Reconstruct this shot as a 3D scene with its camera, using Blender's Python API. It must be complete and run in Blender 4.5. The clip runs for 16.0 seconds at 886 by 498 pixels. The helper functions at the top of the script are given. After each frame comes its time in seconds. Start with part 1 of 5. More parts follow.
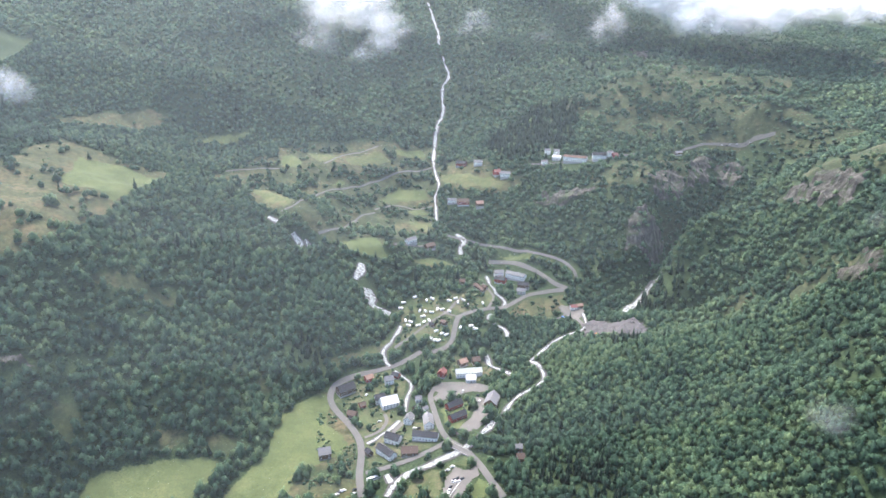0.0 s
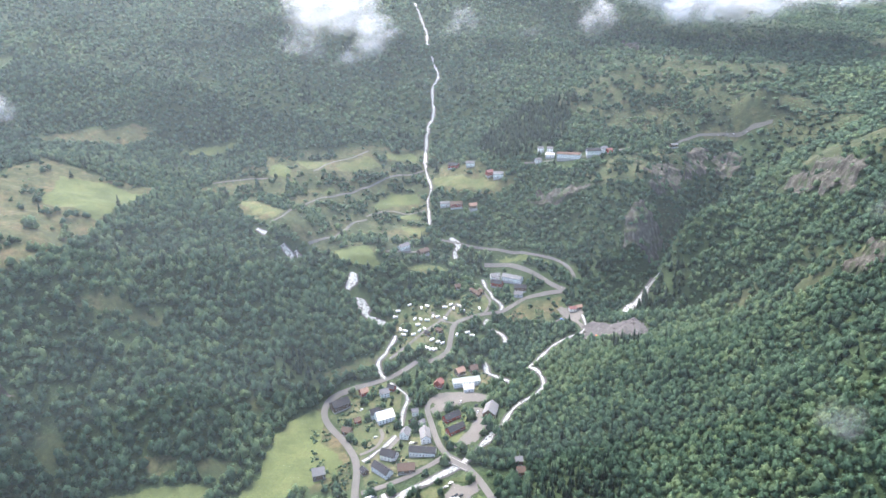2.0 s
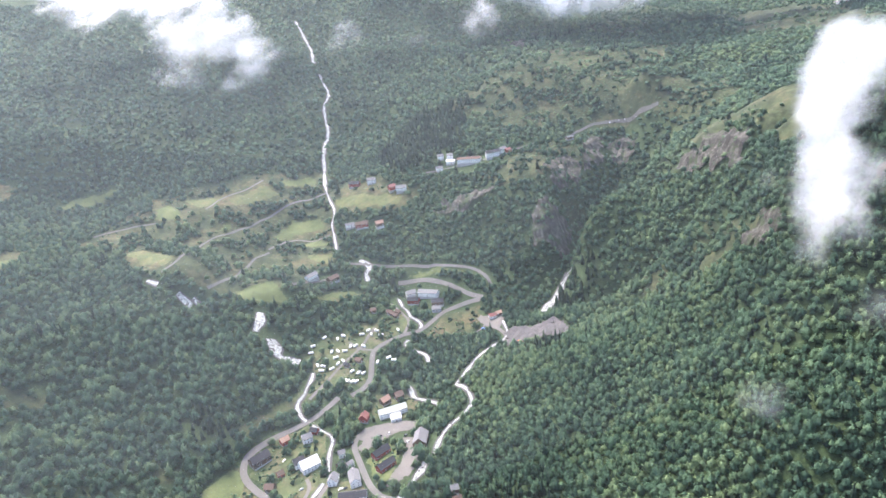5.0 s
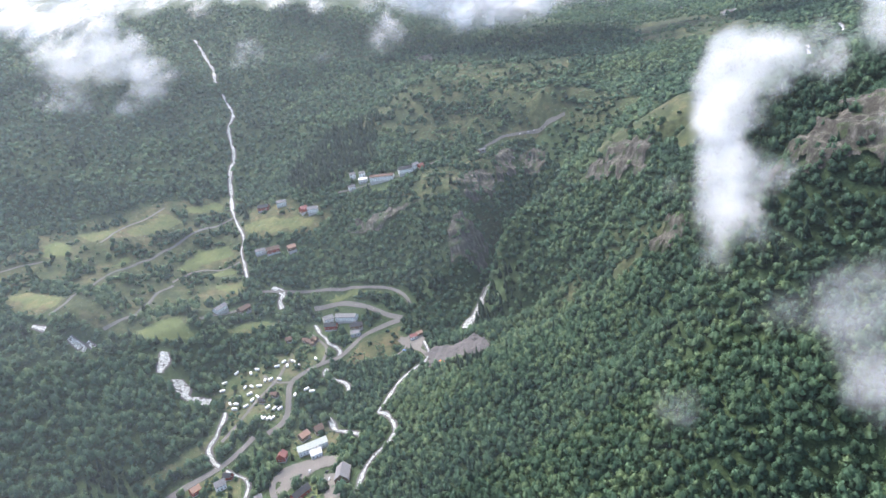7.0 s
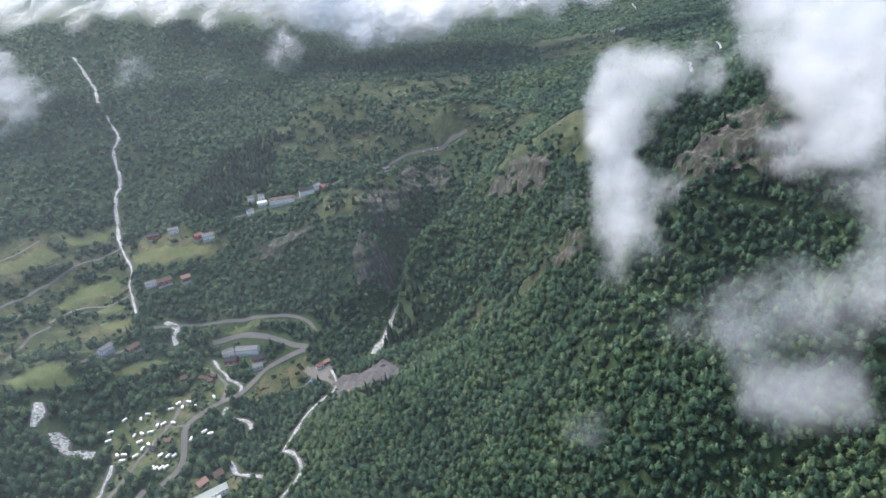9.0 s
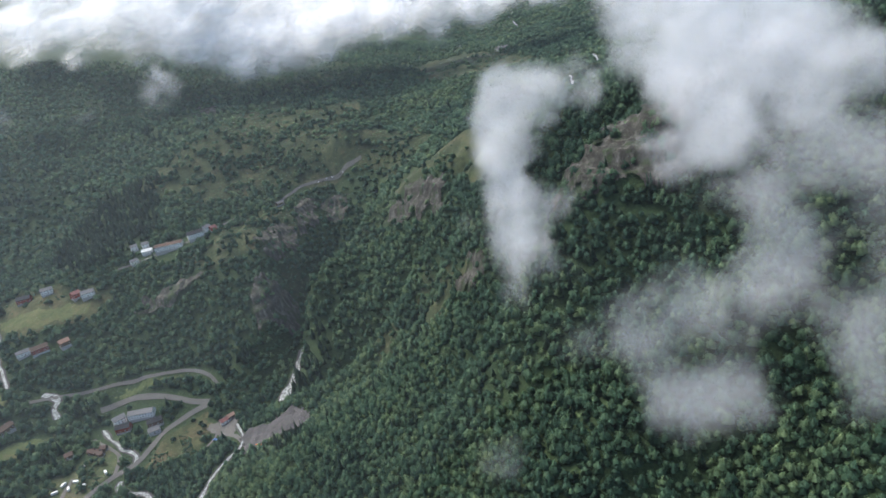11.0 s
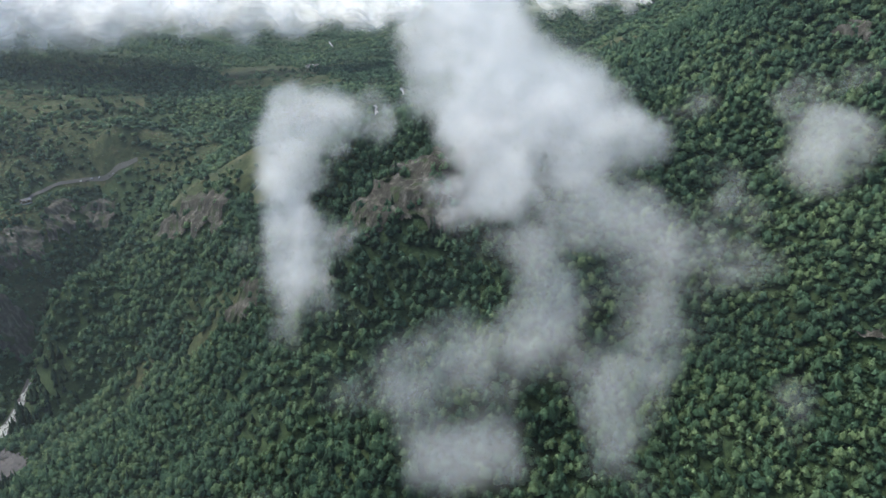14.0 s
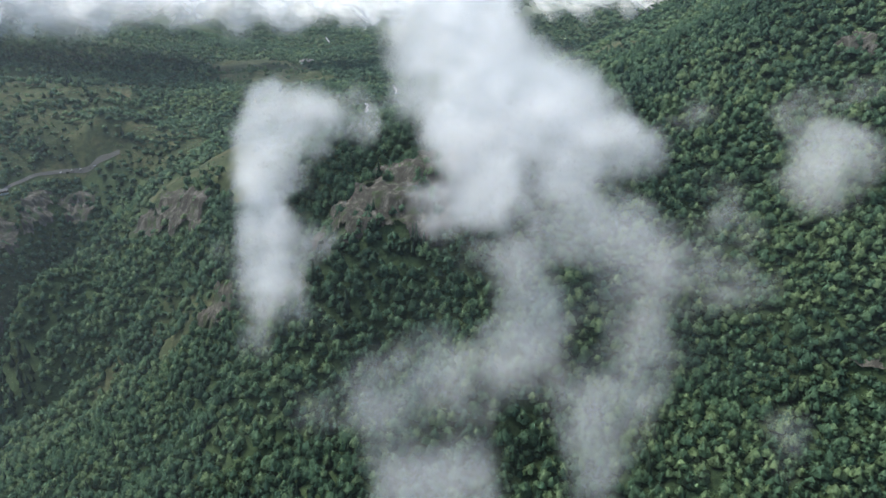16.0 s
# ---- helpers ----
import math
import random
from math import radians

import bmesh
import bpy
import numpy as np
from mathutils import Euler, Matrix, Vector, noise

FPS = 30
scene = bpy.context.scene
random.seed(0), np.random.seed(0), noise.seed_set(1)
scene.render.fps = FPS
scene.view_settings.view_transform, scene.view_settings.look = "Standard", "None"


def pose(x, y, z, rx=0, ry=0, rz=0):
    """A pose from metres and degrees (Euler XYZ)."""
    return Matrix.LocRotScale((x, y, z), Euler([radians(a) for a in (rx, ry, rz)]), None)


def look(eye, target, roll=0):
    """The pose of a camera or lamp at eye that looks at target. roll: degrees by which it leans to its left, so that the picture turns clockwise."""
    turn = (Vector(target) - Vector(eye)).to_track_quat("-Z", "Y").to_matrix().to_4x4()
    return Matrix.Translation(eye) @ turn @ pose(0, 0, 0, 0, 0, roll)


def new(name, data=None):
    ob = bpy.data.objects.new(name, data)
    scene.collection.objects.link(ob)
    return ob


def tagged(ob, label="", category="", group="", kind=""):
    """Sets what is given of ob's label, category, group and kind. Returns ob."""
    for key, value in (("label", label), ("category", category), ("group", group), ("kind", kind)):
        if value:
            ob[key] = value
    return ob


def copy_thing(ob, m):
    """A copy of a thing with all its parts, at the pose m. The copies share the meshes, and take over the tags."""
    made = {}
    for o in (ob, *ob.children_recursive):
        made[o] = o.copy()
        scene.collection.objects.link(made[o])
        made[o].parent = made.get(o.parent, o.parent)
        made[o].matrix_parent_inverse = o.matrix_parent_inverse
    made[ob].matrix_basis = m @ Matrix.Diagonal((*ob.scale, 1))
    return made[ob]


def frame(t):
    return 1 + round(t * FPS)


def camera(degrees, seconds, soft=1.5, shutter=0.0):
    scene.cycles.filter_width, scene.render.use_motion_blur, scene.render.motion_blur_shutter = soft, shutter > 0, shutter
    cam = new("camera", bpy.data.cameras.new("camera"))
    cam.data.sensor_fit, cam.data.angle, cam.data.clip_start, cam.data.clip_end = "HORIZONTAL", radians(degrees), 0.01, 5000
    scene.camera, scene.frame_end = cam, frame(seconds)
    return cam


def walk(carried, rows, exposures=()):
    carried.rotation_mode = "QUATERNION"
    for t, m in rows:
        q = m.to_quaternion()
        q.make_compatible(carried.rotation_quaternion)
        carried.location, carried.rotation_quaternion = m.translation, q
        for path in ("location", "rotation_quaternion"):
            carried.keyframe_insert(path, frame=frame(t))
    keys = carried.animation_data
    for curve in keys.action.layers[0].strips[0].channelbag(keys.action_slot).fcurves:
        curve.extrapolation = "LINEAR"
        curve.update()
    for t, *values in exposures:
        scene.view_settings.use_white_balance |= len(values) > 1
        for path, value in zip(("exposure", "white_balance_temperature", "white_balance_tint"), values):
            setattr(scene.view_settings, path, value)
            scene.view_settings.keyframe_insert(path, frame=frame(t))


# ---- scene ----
cam = camera(70.8, 16.0)
METRES, EYE, TILT, LEAN, TURN = 180.0, 350.0, -18.3, 0.0, 0.0
ROWS = [
    (0.0, 0.0, 0.0, 0.0, 0.0, 0.0, -0.0),
    (0.5, 0.0168, 0.0282, 0.0102, 0.02, -0.03, -0.01),
    (1.0, 0.0329, 0.0561, 0.0197, 0.11, -0.03, 0.36),
    (1.5, 0.0501, 0.0839, 0.0296, 0.27, -0.04, 1.34),
    (2.0, 0.0656, 0.1109, 0.0398, 0.22, -0.04, 2.4),
    (2.5, 0.0841, 0.1382, 0.0488, 0.13, 0.06, 5.99),
    (3.0, 0.1031, 0.1643, 0.0568, -0.84, 0.12, 7.9),
    (3.5, 0.1221, 0.1899, 0.0657, -2.31, 0.1, 8.53),
    (4.0, 0.1406, 0.2148, 0.0751, -3.83, 0.06, 9.0),
    (6.5, 0.2423, 0.3292, 0.114, -11.91, -0.19, 13.02),
    (7.0, 0.2656, 0.3501, 0.1205, -13.84, -0.3, 13.81),
    (7.5, 0.2879, 0.3699, 0.1275, -15.84, -0.45, 14.45),
    (8.0, 0.3125, 0.3893, 0.1332, -17.85, -0.61, 15.11),
    (8.5, 0.3367, 0.4077, 0.1392, -19.89, -0.81, 15.75),
    (9.0, 0.3619, 0.4245, 0.1449, -21.94, -1.04, 16.27),
    (11.5, 0.4977, 0.4955, 0.1649, -33.55, -2.37, 23.35),
    (12.0, 0.5263, 0.5067, 0.1675, -36.97, -2.94, 24.54),
    (12.5, 0.5547, 0.5146, 0.17, -40.49, -3.66, 25.22),
    (13.0, 0.5827, 0.5205, 0.1707, -43.98, -4.39, 25.93),
    (13.5, 0.6099, 0.5257, 0.1695, -47.13, -5.21, 24.25),
    (14.0, 0.6371, 0.5305, 0.1727, -49.17, -6.01, 15.86),
    (14.5, 0.6649, 0.5356, 0.1751, -49.52, -6.13, 14.13),
    (15.0, 0.6931, 0.5434, 0.1787, -49.53, -6.16, 14.06),
    (15.5, 0.7216, 0.5529, 0.1818, -49.53, -6.17, 14.13),
    (16.0, 0.75, 0.5637, 0.1854, -49.54, -6.19, 14.2),
]
walk(cam, [(t, pose(0, 0, EYE, TILT, LEAN, TURN) @ pose(METRES * x, METRES * y, METRES * z, 90 + pitch, roll, yaw)) for t, x, y, z, yaw, pitch, roll in ROWS],
     exposures=((0.0, 1.97, 6450, 12), (2.5, 2.13, 6500, 13), (4.0, 2.17, 6600, 17), (7.0, 1.78, 6450, 13), (9.0, 1.28, 6350, 10), (11.5, 0.79, 6450, 6), (12.5, 0.64, 6450, 4), (13.5, 0.61, 6450, 4), (14.3, 0.95, 6450, 4), (16.0, 0.98, 6450, 4)))

# ---- daylight under broken cloud ----
SUN_EL, SUN_AZ = radians(62), radians(-24)   # azimuth from +y towards +x
world = bpy.data.worlds.new("sky")
scene.world = world
world.use_nodes = True
wn = world.node_tree
sky = wn.nodes.new("ShaderNodeTexSky")
sky.sky_type = "NISHITA"
sky.sun_disc = False
sky.sun_elevation = SUN_EL
sky.sun_rotation = SUN_AZ
sky.air_density, sky.dust_density, sky.ozone_density = 1.0, 4.0, 1.0
wn.nodes["Background"].inputs["Strength"].default_value = 0.15
wn.links.new(sky.outputs[0], wn.nodes["Background"].inputs["Color"])
sun = new("sun", bpy.data.lights.new("sun", "SUN"))
sun.data.energy, sun.data.angle, sun.data.color = 1.9, radians(26), (1.0, 0.97, 0.93)
sun.matrix_world = look((math.sin(SUN_AZ) * math.cos(SUN_EL), math.cos(SUN_AZ) * math.cos(SUN_EL), math.sin(SUN_EL)), (0, 0, 0))
scene.cycles.transparent_max_bounces = 64


# ---- materials ----
class Mat:
    """A node material under construction."""

    def __init__(self, name, rough=0.9):
        self.m = bpy.data.materials.new(name)
        self.m.use_nodes = True
        self.t = self.m.node_tree
        self.b = self.t.nodes["Principled BSDF"]
        self.b.inputs["Roughness"].default_value = rough
        self.b.inputs["Specular IOR Level"].default_value = 0.2

    def node(self, kind, **values):
        n = self.t.nodes.new(kind)
        for k, v in values.items():
            n.inputs[k.replace("_", " ")].default_value = v
        return n

    def link(self, a, b):
        self.t.links.new(a, b)

    def where(self):
        return self.t.nodes.new("ShaderNodeNewGeometry").outputs["Position"]

    def noise(self, size, detail=4.0, rough=0.6, stretch=None, curl=0.0):
        n = self.node("ShaderNodeTexNoise", Scale=1.0 / size, Detail=detail, Roughness=rough, Distortion=curl)
        p = self.where()
        if stretch:
            q = self.t.nodes.new("ShaderNodeMapping")
            q.inputs["Scale"].default_value = stretch
            self.link(p, q.inputs[0])
            p = q.outputs[0]
        self.link(p, n.inputs["Vector"])
        return n.outputs["Fac"]

    def ramp(self, fac, *stops):
        r = self.t.nodes.new("ShaderNodeValToRGB")
        e = r.color_ramp.elements
        while len(e) < len(stops):
            e.new(0.5)
        for el, (p, c) in zip(e, stops):
            el.position, el.color = p, (*c, 1) if len(c) == 3 else c
        self.link(fac, r.inputs[0])
        return r.outputs[0]

    def mix(self, fac, a, b):
        n = self.t.nodes.new("ShaderNodeMix")
        n.data_type = "RGBA"
        for sock, v in ((n.inputs[0], fac), (n.inputs[6], a), (n.inputs[7], b)):
            if isinstance(v, (int, float)):
                sock.default_value = v
            elif isinstance(v, tuple):
                sock.default_value = (*v, 1)
            else:
                self.link(v, sock)
        return n.outputs[2]

    def attribute(self, name):
        n = self.t.nodes.new("ShaderNodeAttribute")
        n.attribute_name = name
        return n.outputs["Fac"]

    def bump(self, fac, strength, distance):
        n = self.node("ShaderNodeBump", Strength=strength, Distance=distance)
        self.link(fac, n.inputs["Height"])
        self.link(n.outputs[0], self.b.inputs["Normal"])

    def colour(self, c):
        if isinstance(c, tuple):
            self.b.inputs["Base Color"].default_value = (*c, 1)
        else:
            self.link(c, self.b.inputs["Base Color"])
        return self.m


def ground_material():
    k = Mat("forest_floor", 0.95)
    big, small = k.noise(60, 5), k.noise(2.2, 6, 0.75)
    moss = k.ramp(big, (0.3, (0.022, 0.046, 0.02)), (0.55, (0.04, 0.07, 0.028)), (0.72, (0.06, 0.085, 0.036)))
    leaf = k.ramp(small, (0.4, (0.006, 0.013, 0.007)), (0.62, (0.045, 0.068, 0.026)))
    k.bump(small, 0.8, 1.2)
    return k.colour(k.mix(0.65, moss, leaf))


def grass_material(name, a, b, c, size, rank=0.15):
    k = Mat(name, 0.95)
    big, small, tuft = k.noise(size, 7, 0.7), k.noise(1.8, 6, 0.7), k.noise(7, 5, 0.7)
    col = k.ramp(big, (0.38, a), (0.5, b), (0.64, c))
    k.bump(small, 0.5, 0.35)
    worn = k.mix(k.ramp(tuft, (0.46, (0, 0, 0)), (0.62, (rank, rank, rank))), col, tuple(v * 0.5 for v in a))
    return k.colour(k.mix(k.ramp(small, (0.35, (0, 0, 0)), (0.75, (0.7, 0.7, 0.7))), worn, tuple(v * 0.55 for v in a)))


def rock_material(name, dark, mid, pale):
    k = Mat(name, 0.8)
    streak, blot = k.noise(5, 8, 0.72, (1, 1, 0.18)), k.noise(12, 5)
    col = k.ramp(streak, (0.3, dark), (0.5, mid), (0.68, pale))
    moss = k.ramp(blot, (0.53, (0, 0, 0)), (0.63, (0.9, 0.9, 0.9)))
    k.bump(k.noise(2.2, 6, 0.75, (1, 1, 0.6)), 1.0, 1.6)
    return k.colour(k.mix(moss, col, (0.032, 0.050, 0.020)))


def loose_material(name, a, b, size):
    k = Mat(name, 0.9)
    small, big = k.noise(size, 6, 0.7), k.noise(14, 4)
    k.bump(small, 0.6, size * 0.4)
    return k.colour(k.mix(k.ramp(big, (0.35, (0.2,) * 3), (0.7, (0.8,) * 3)), k.ramp(small, (0.3, a), (0.7, b)), b))


def water_material():
    k = Mat("white_water", 0.35)
    f = k.noise(2.0, 6, 0.7)
    col = k.ramp(f, (0.34, (0.04, 0.048, 0.045)), (0.46, (0.17, 0.185, 0.18)), (0.60, (0.38, 0.40, 0.395)))
    k.bump(f, 1.0, 1.0)
    return k.colour(col)


def leaf_material(name, a, b, c):
    k = Mat(name, 0.75)
    tint = k.ramp(k.attribute("tint"), (0.0, a), (0.55, b), (1.0, c))
    isle = k.t.nodes.new("ShaderNodeNewGeometry").outputs["Random Per Island"]
    shade = k.ramp(isle, (0.0, (0.88, 0.9, 0.9)), (1.0, (1.1, 1.08, 1.06)))
    n = k.t.nodes.new("ShaderNodeMix")
    n.data_type, n.blend_type = "RGBA", "MULTIPLY"
    n.inputs[0].default_value = 1.0
    # noise mottles the leaf colour darker and lighter, whatever the crown's form
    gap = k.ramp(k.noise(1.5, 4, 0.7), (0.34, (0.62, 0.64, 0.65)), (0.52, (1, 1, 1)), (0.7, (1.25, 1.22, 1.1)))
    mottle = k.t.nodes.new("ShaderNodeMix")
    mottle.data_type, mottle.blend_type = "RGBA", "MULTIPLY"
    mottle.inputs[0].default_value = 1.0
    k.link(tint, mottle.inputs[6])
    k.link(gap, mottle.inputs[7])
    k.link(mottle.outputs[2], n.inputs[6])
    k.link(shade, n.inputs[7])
    k.link(n.outputs[2], k.b.inputs["Base Color"])
    glow = k.t.nodes.new("ShaderNodeBsdfTranslucent")
    k.link(n.outputs[2], glow.inputs[0])
    lie = k.t.nodes.new("ShaderNodeAttribute")
    lie.attribute_name = "outward"
    turned = k.t.nodes.new("ShaderNodeVectorTransform")
    turned.vector_type, turned.convert_from, turned.convert_to = "NORMAL", "OBJECT", "WORLD"
    k.link(lie.outputs["Vector"], turned.inputs[0])
    ruffle = k.node("ShaderNodeTexNoise", Scale=0.75, Detail=4.0, Roughness=0.75)
    k.link(k.where(), ruffle.inputs["Vector"])
    middle, sway = k.t.nodes.new("ShaderNodeVectorMath"), k.t.nodes.new("ShaderNodeVectorMath")
    middle.operation, sway.operation = "SUBTRACT", "MULTIPLY_ADD"
    middle.inputs[1].default_value = (0.5, 0.5, 0.5)
    sway.inputs[1].default_value = (2.2, 2.2, 2.2)
    k.link(ruffle.outputs["Color"], middle.inputs[0])
    k.link(middle.outputs[0], sway.inputs[0])
    k.link(turned.outputs[0], sway.inputs[2])
    level = k.t.nodes.new("ShaderNodeVectorMath")
    level.operation = "NORMALIZE"
    k.link(sway.outputs[0], level.inputs[0])
    k.link(level.outputs[0], k.b.inputs["Normal"])
    both = k.node("ShaderNodeMixShader", Fac=0.32)
    k.link(k.b.outputs[0], both.inputs[1])
    k.link(glow.outputs[0], both.inputs[2])
    k.link(both.outputs[0], k.t.nodes["Material Output"].inputs[0])
    return k.m


def painted(name, c, rough=0.6, grain=0.6):
    k = Mat(name, rough)
    f = k.noise(grain, 5, 0.7)
    k.bump(f, 0.25, 0.05)
    return k.colour(k.mix(k.ramp(f, (0.35, (0, 0, 0)), (0.8, (0.5, 0.5, 0.5))), c, tuple(v * 0.6 for v in c)))


def cloud_material(name, strength, size, ragged=2.4, passing=0.35):
    """Thin mist: white water droplets, eaten away at the edges by billowing noise."""
    k = Mat(name)
    d = k.attribute("thickness")
    n = k.mix(0.34, k.noise(size, 5, 0.6, curl=0.5), k.noise(size * 0.4, 4, 0.55, curl=0.8))
    a = k.node("ShaderNodeMath")
    a.operation = "MULTIPLY_ADD"
    k.link(n, a.inputs[0])
    a.inputs[1].default_value = ragged
    a.inputs[2].default_value = -ragged / 2 - 0.1
    s = k.node("ShaderNodeMath")
    s.operation = "ADD"
    k.link(a.outputs[0], s.inputs[0])
    k.link(d, s.inputs[1])
    m = k.node("ShaderNodeMapRange")
    m.interpolation_type = "SMOOTHSTEP"
    m.inputs["From Max"].default_value = 1.8
    m.inputs["To Max"].default_value = strength
    k.link(s.outputs[0], m.inputs["Value"])
    rim = k.node("ShaderNodeMapRange")
    rim.interpolation_type = "SMOOTHSTEP"
    rim.inputs["From Max"].default_value = 0.7
    k.link(d, rim.inputs["Value"])
    share = k.node("ShaderNodeMath")
    share.operation = "MULTIPLY"
    k.link(m.outputs[0], share.inputs[0])
    k.link(rim.outputs[0], share.inputs[1])
    white, through_it, clear = k.t.nodes.new("ShaderNodeBsdfDiffuse"), k.t.nodes.new("ShaderNodeBsdfTranslucent"), k.t.nodes.new("ShaderNodeBsdfTransparent")
    white.inputs[0].default_value = through_it.inputs[0].default_value = (0.985, 0.985, 0.985, 1)
    both, out = k.node("ShaderNodeMixShader", Fac=passing), k.node("ShaderNodeMixShader")
    k.link(white.outputs[0], both.inputs[1])
    k.link(through_it.outputs[0], both.inputs[2])
    k.link(share.outputs[0], out.inputs[0])
    k.link(clear.outputs[0], out.inputs[1])
    k.link(both.outputs[0], out.inputs[2])
    k.link(out.outputs[0], k.t.nodes["Material Output"].inputs[0])
    return k.m


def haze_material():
    """For the added haze sheets: a share of pale blue-white, the rest clear."""
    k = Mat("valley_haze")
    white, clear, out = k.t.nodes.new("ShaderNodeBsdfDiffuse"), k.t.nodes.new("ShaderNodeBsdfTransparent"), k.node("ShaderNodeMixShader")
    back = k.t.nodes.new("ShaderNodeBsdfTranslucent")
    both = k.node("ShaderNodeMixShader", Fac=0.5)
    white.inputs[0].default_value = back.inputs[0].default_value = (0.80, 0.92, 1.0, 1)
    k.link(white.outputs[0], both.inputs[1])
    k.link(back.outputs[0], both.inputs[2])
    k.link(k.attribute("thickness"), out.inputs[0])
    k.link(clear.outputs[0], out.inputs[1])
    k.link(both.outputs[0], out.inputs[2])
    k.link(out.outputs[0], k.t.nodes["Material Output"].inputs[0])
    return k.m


GROUND = ground_material()
SURFACES = {
    "meadow": grass_material("mown_grass", (0.059, 0.078, 0.029), (0.083, 0.106, 0.040), (0.112, 0.128, 0.052), 34),
    "hay": grass_material("dry_hay_grass", (0.062, 0.085, 0.033), (0.100, 0.112, 0.046), (0.142, 0.128, 0.062), 15, 0.35),
    "garden": grass_material("worn_lawn", (0.047, 0.070, 0.029), (0.080, 0.093, 0.041), (0.126, 0.110, 0.067), 16, 0.45),
    "pasture": grass_material("rough_grass", (0.040, 0.053, 0.022), (0.078, 0.080, 0.036), (0.128, 0.098, 0.054), 22, 0.7),
    "heath": grass_material("heath_grass", (0.030, 0.045, 0.020), (0.056, 0.070, 0.030), (0.098, 0.090, 0.046), 26, 0.8),
    "gravel": loose_material("gravel", (0.072, 0.067, 0.062), (0.120, 0.114, 0.106), 0.8),
    "stone": loose_material("blasted_stone", (0.032, 0.031, 0.032), (0.084, 0.080, 0.080), 2.5),
    "asphalt": loose_material("asphalt", (0.068, 0.066, 0.062), (0.104, 0.101, 0.096), 0.7),
}
ROCK = rock_material("cliff_rock", (0.016, 0.017, 0.015), (0.046, 0.044, 0.037), (0.150, 0.143, 0.125))
WATER = water_material()
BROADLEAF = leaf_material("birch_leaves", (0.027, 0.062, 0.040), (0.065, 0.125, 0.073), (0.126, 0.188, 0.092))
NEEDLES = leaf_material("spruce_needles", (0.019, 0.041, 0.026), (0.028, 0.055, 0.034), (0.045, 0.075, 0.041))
BARK = painted("bark", (0.16, 0.14, 0.12))
WALLS = {"white": painted("white_paint", (0.78, 0.78, 0.76)), "brown": painted("brown_timber", (0.13, 0.08, 0.055)), "red": painted("red_paint", (0.30, 0.055, 0.04)), "grey": painted("grey_paint", (0.45, 0.45, 0.45))}
ROOFS = {"dark": painted("dark_roof", (0.036, 0.036, 0.042), 0.9), "grey": painted("grey_roof", (0.16, 0.16, 0.165), 0.9), "brown": painted("brown_roof", (0.11, 0.075, 0.06), 0.9), "orange": painted("orange_roof", (0.27, 0.17, 0.13), 0.9),
         "white": painted("white_roof", (0.6, 0.6, 0.6)), "red": painted("red_roof", (0.20, 0.085, 0.075)), "green": painted("pale_green_roof", (0.33, 0.36, 0.33))}
GLASS = painted("dark_glass", (0.03, 0.035, 0.04), 0.12)
TYRE = painted("tyre_rubber", (0.02, 0.02, 0.02))
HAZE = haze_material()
CLOUD_DECK = cloud_material("deck_cloud", 0.55, 110, 2.6, 0.15)
CLOUD_NEAR, CLOUD_THIN, CLOUD_FAR = cloud_material("near_cloud", 0.23, 36, 5.0, 0.4), cloud_material("thin_mist", 0.10, 36, 5.5), cloud_material("far_cloud", 0.24, 50, 4.5)

# ---- the lie of the land: named breaklines (x, y, height), joined by a smooth surface ----
VALLEY_FLOOR = [(-60, 330, -8), (-40, 430, -2), (0, 500, 4), (20, 560, 2), (-30, 600, 6), (40, 620, 4), (-20, 655, 16), (3, 690, 27), (60, 760, 36), (75, 820, 42), (140, 760, 32), (167, 714, 26), (245, 735, 30)]
LEFT_FOOT = [(-330, 420, 4), (-250, 452, 9), (-180, 545, 9), (-110, 585, 5), (-85, 630, 12), (-55, 675, 20), (-70, 720, 32)]
LEFT_SLOPE = [(-350, 490, 70), (-305, 522, 60), (-244, 519, 48), (-175, 595, 36), (-197, 622, 40), (-297, 626, 76), (-227, 697, 82), (-135, 655, 58)]
LEFT_BROW = [(-375, 560, 120), (-370, 604, 148), (-350, 715, 124), (-277, 706, 106), (-180, 742, 76), (-101, 750, 64), (-186, 796, 94)]
LEFT_PASTURE = [(-389, 755, 166), (-485, 714, 194), (-477, 804, 204), (-620, 760, 240), (-620, 930, 260), (-600, 560, 235), (-480, 560, 190), (-620, 350, 170)]
TERRACES = [(-356, 901, 158), (-282, 889, 144), (-189, 818, 128), (-110, 860, 90), (-72, 822, 92), (-30, 900, 92), (-20, 985, 108), (-136, 1001, 136), (-160, 1023, 160), (-358, 1047, 192), (-474, 1033, 228)]
HAMLET = [(27, 986, 138), (94, 989, 146), (150, 960, 150), (211, 984, 172), (100, 1080, 180), (-8, 1130, 170)]
HOTEL_SPUR_TOP = [(192, 895, 136), (250, 848, 142), (272, 806, 134), (305, 858, 156), (370, 950, 170), (330, 1010, 190)]
HOTEL_SPUR_FOOT = [(184, 862, 98), (228, 822, 98), (258, 780, 80), (136, 820, 68), (200, 772, 54), (290, 785, 66)]
GORGE = [(268, 762, 38), (320, 808, 54), (366, 852, 76), (408, 905, 106), (480, 985, 190), (600, 1040, 240)]
GORGE_RIDGE = [(277, 727, 66), (298, 740, 113), (332, 752, 130), (371, 768, 145), (415, 788, 161), (332, 712, 112), (535, 905, 214)]
BENCH_TOP = [(425, 728, 184), (462, 806, 190), (527, 868, 204), (495, 990, 256), (560, 800, 232)]
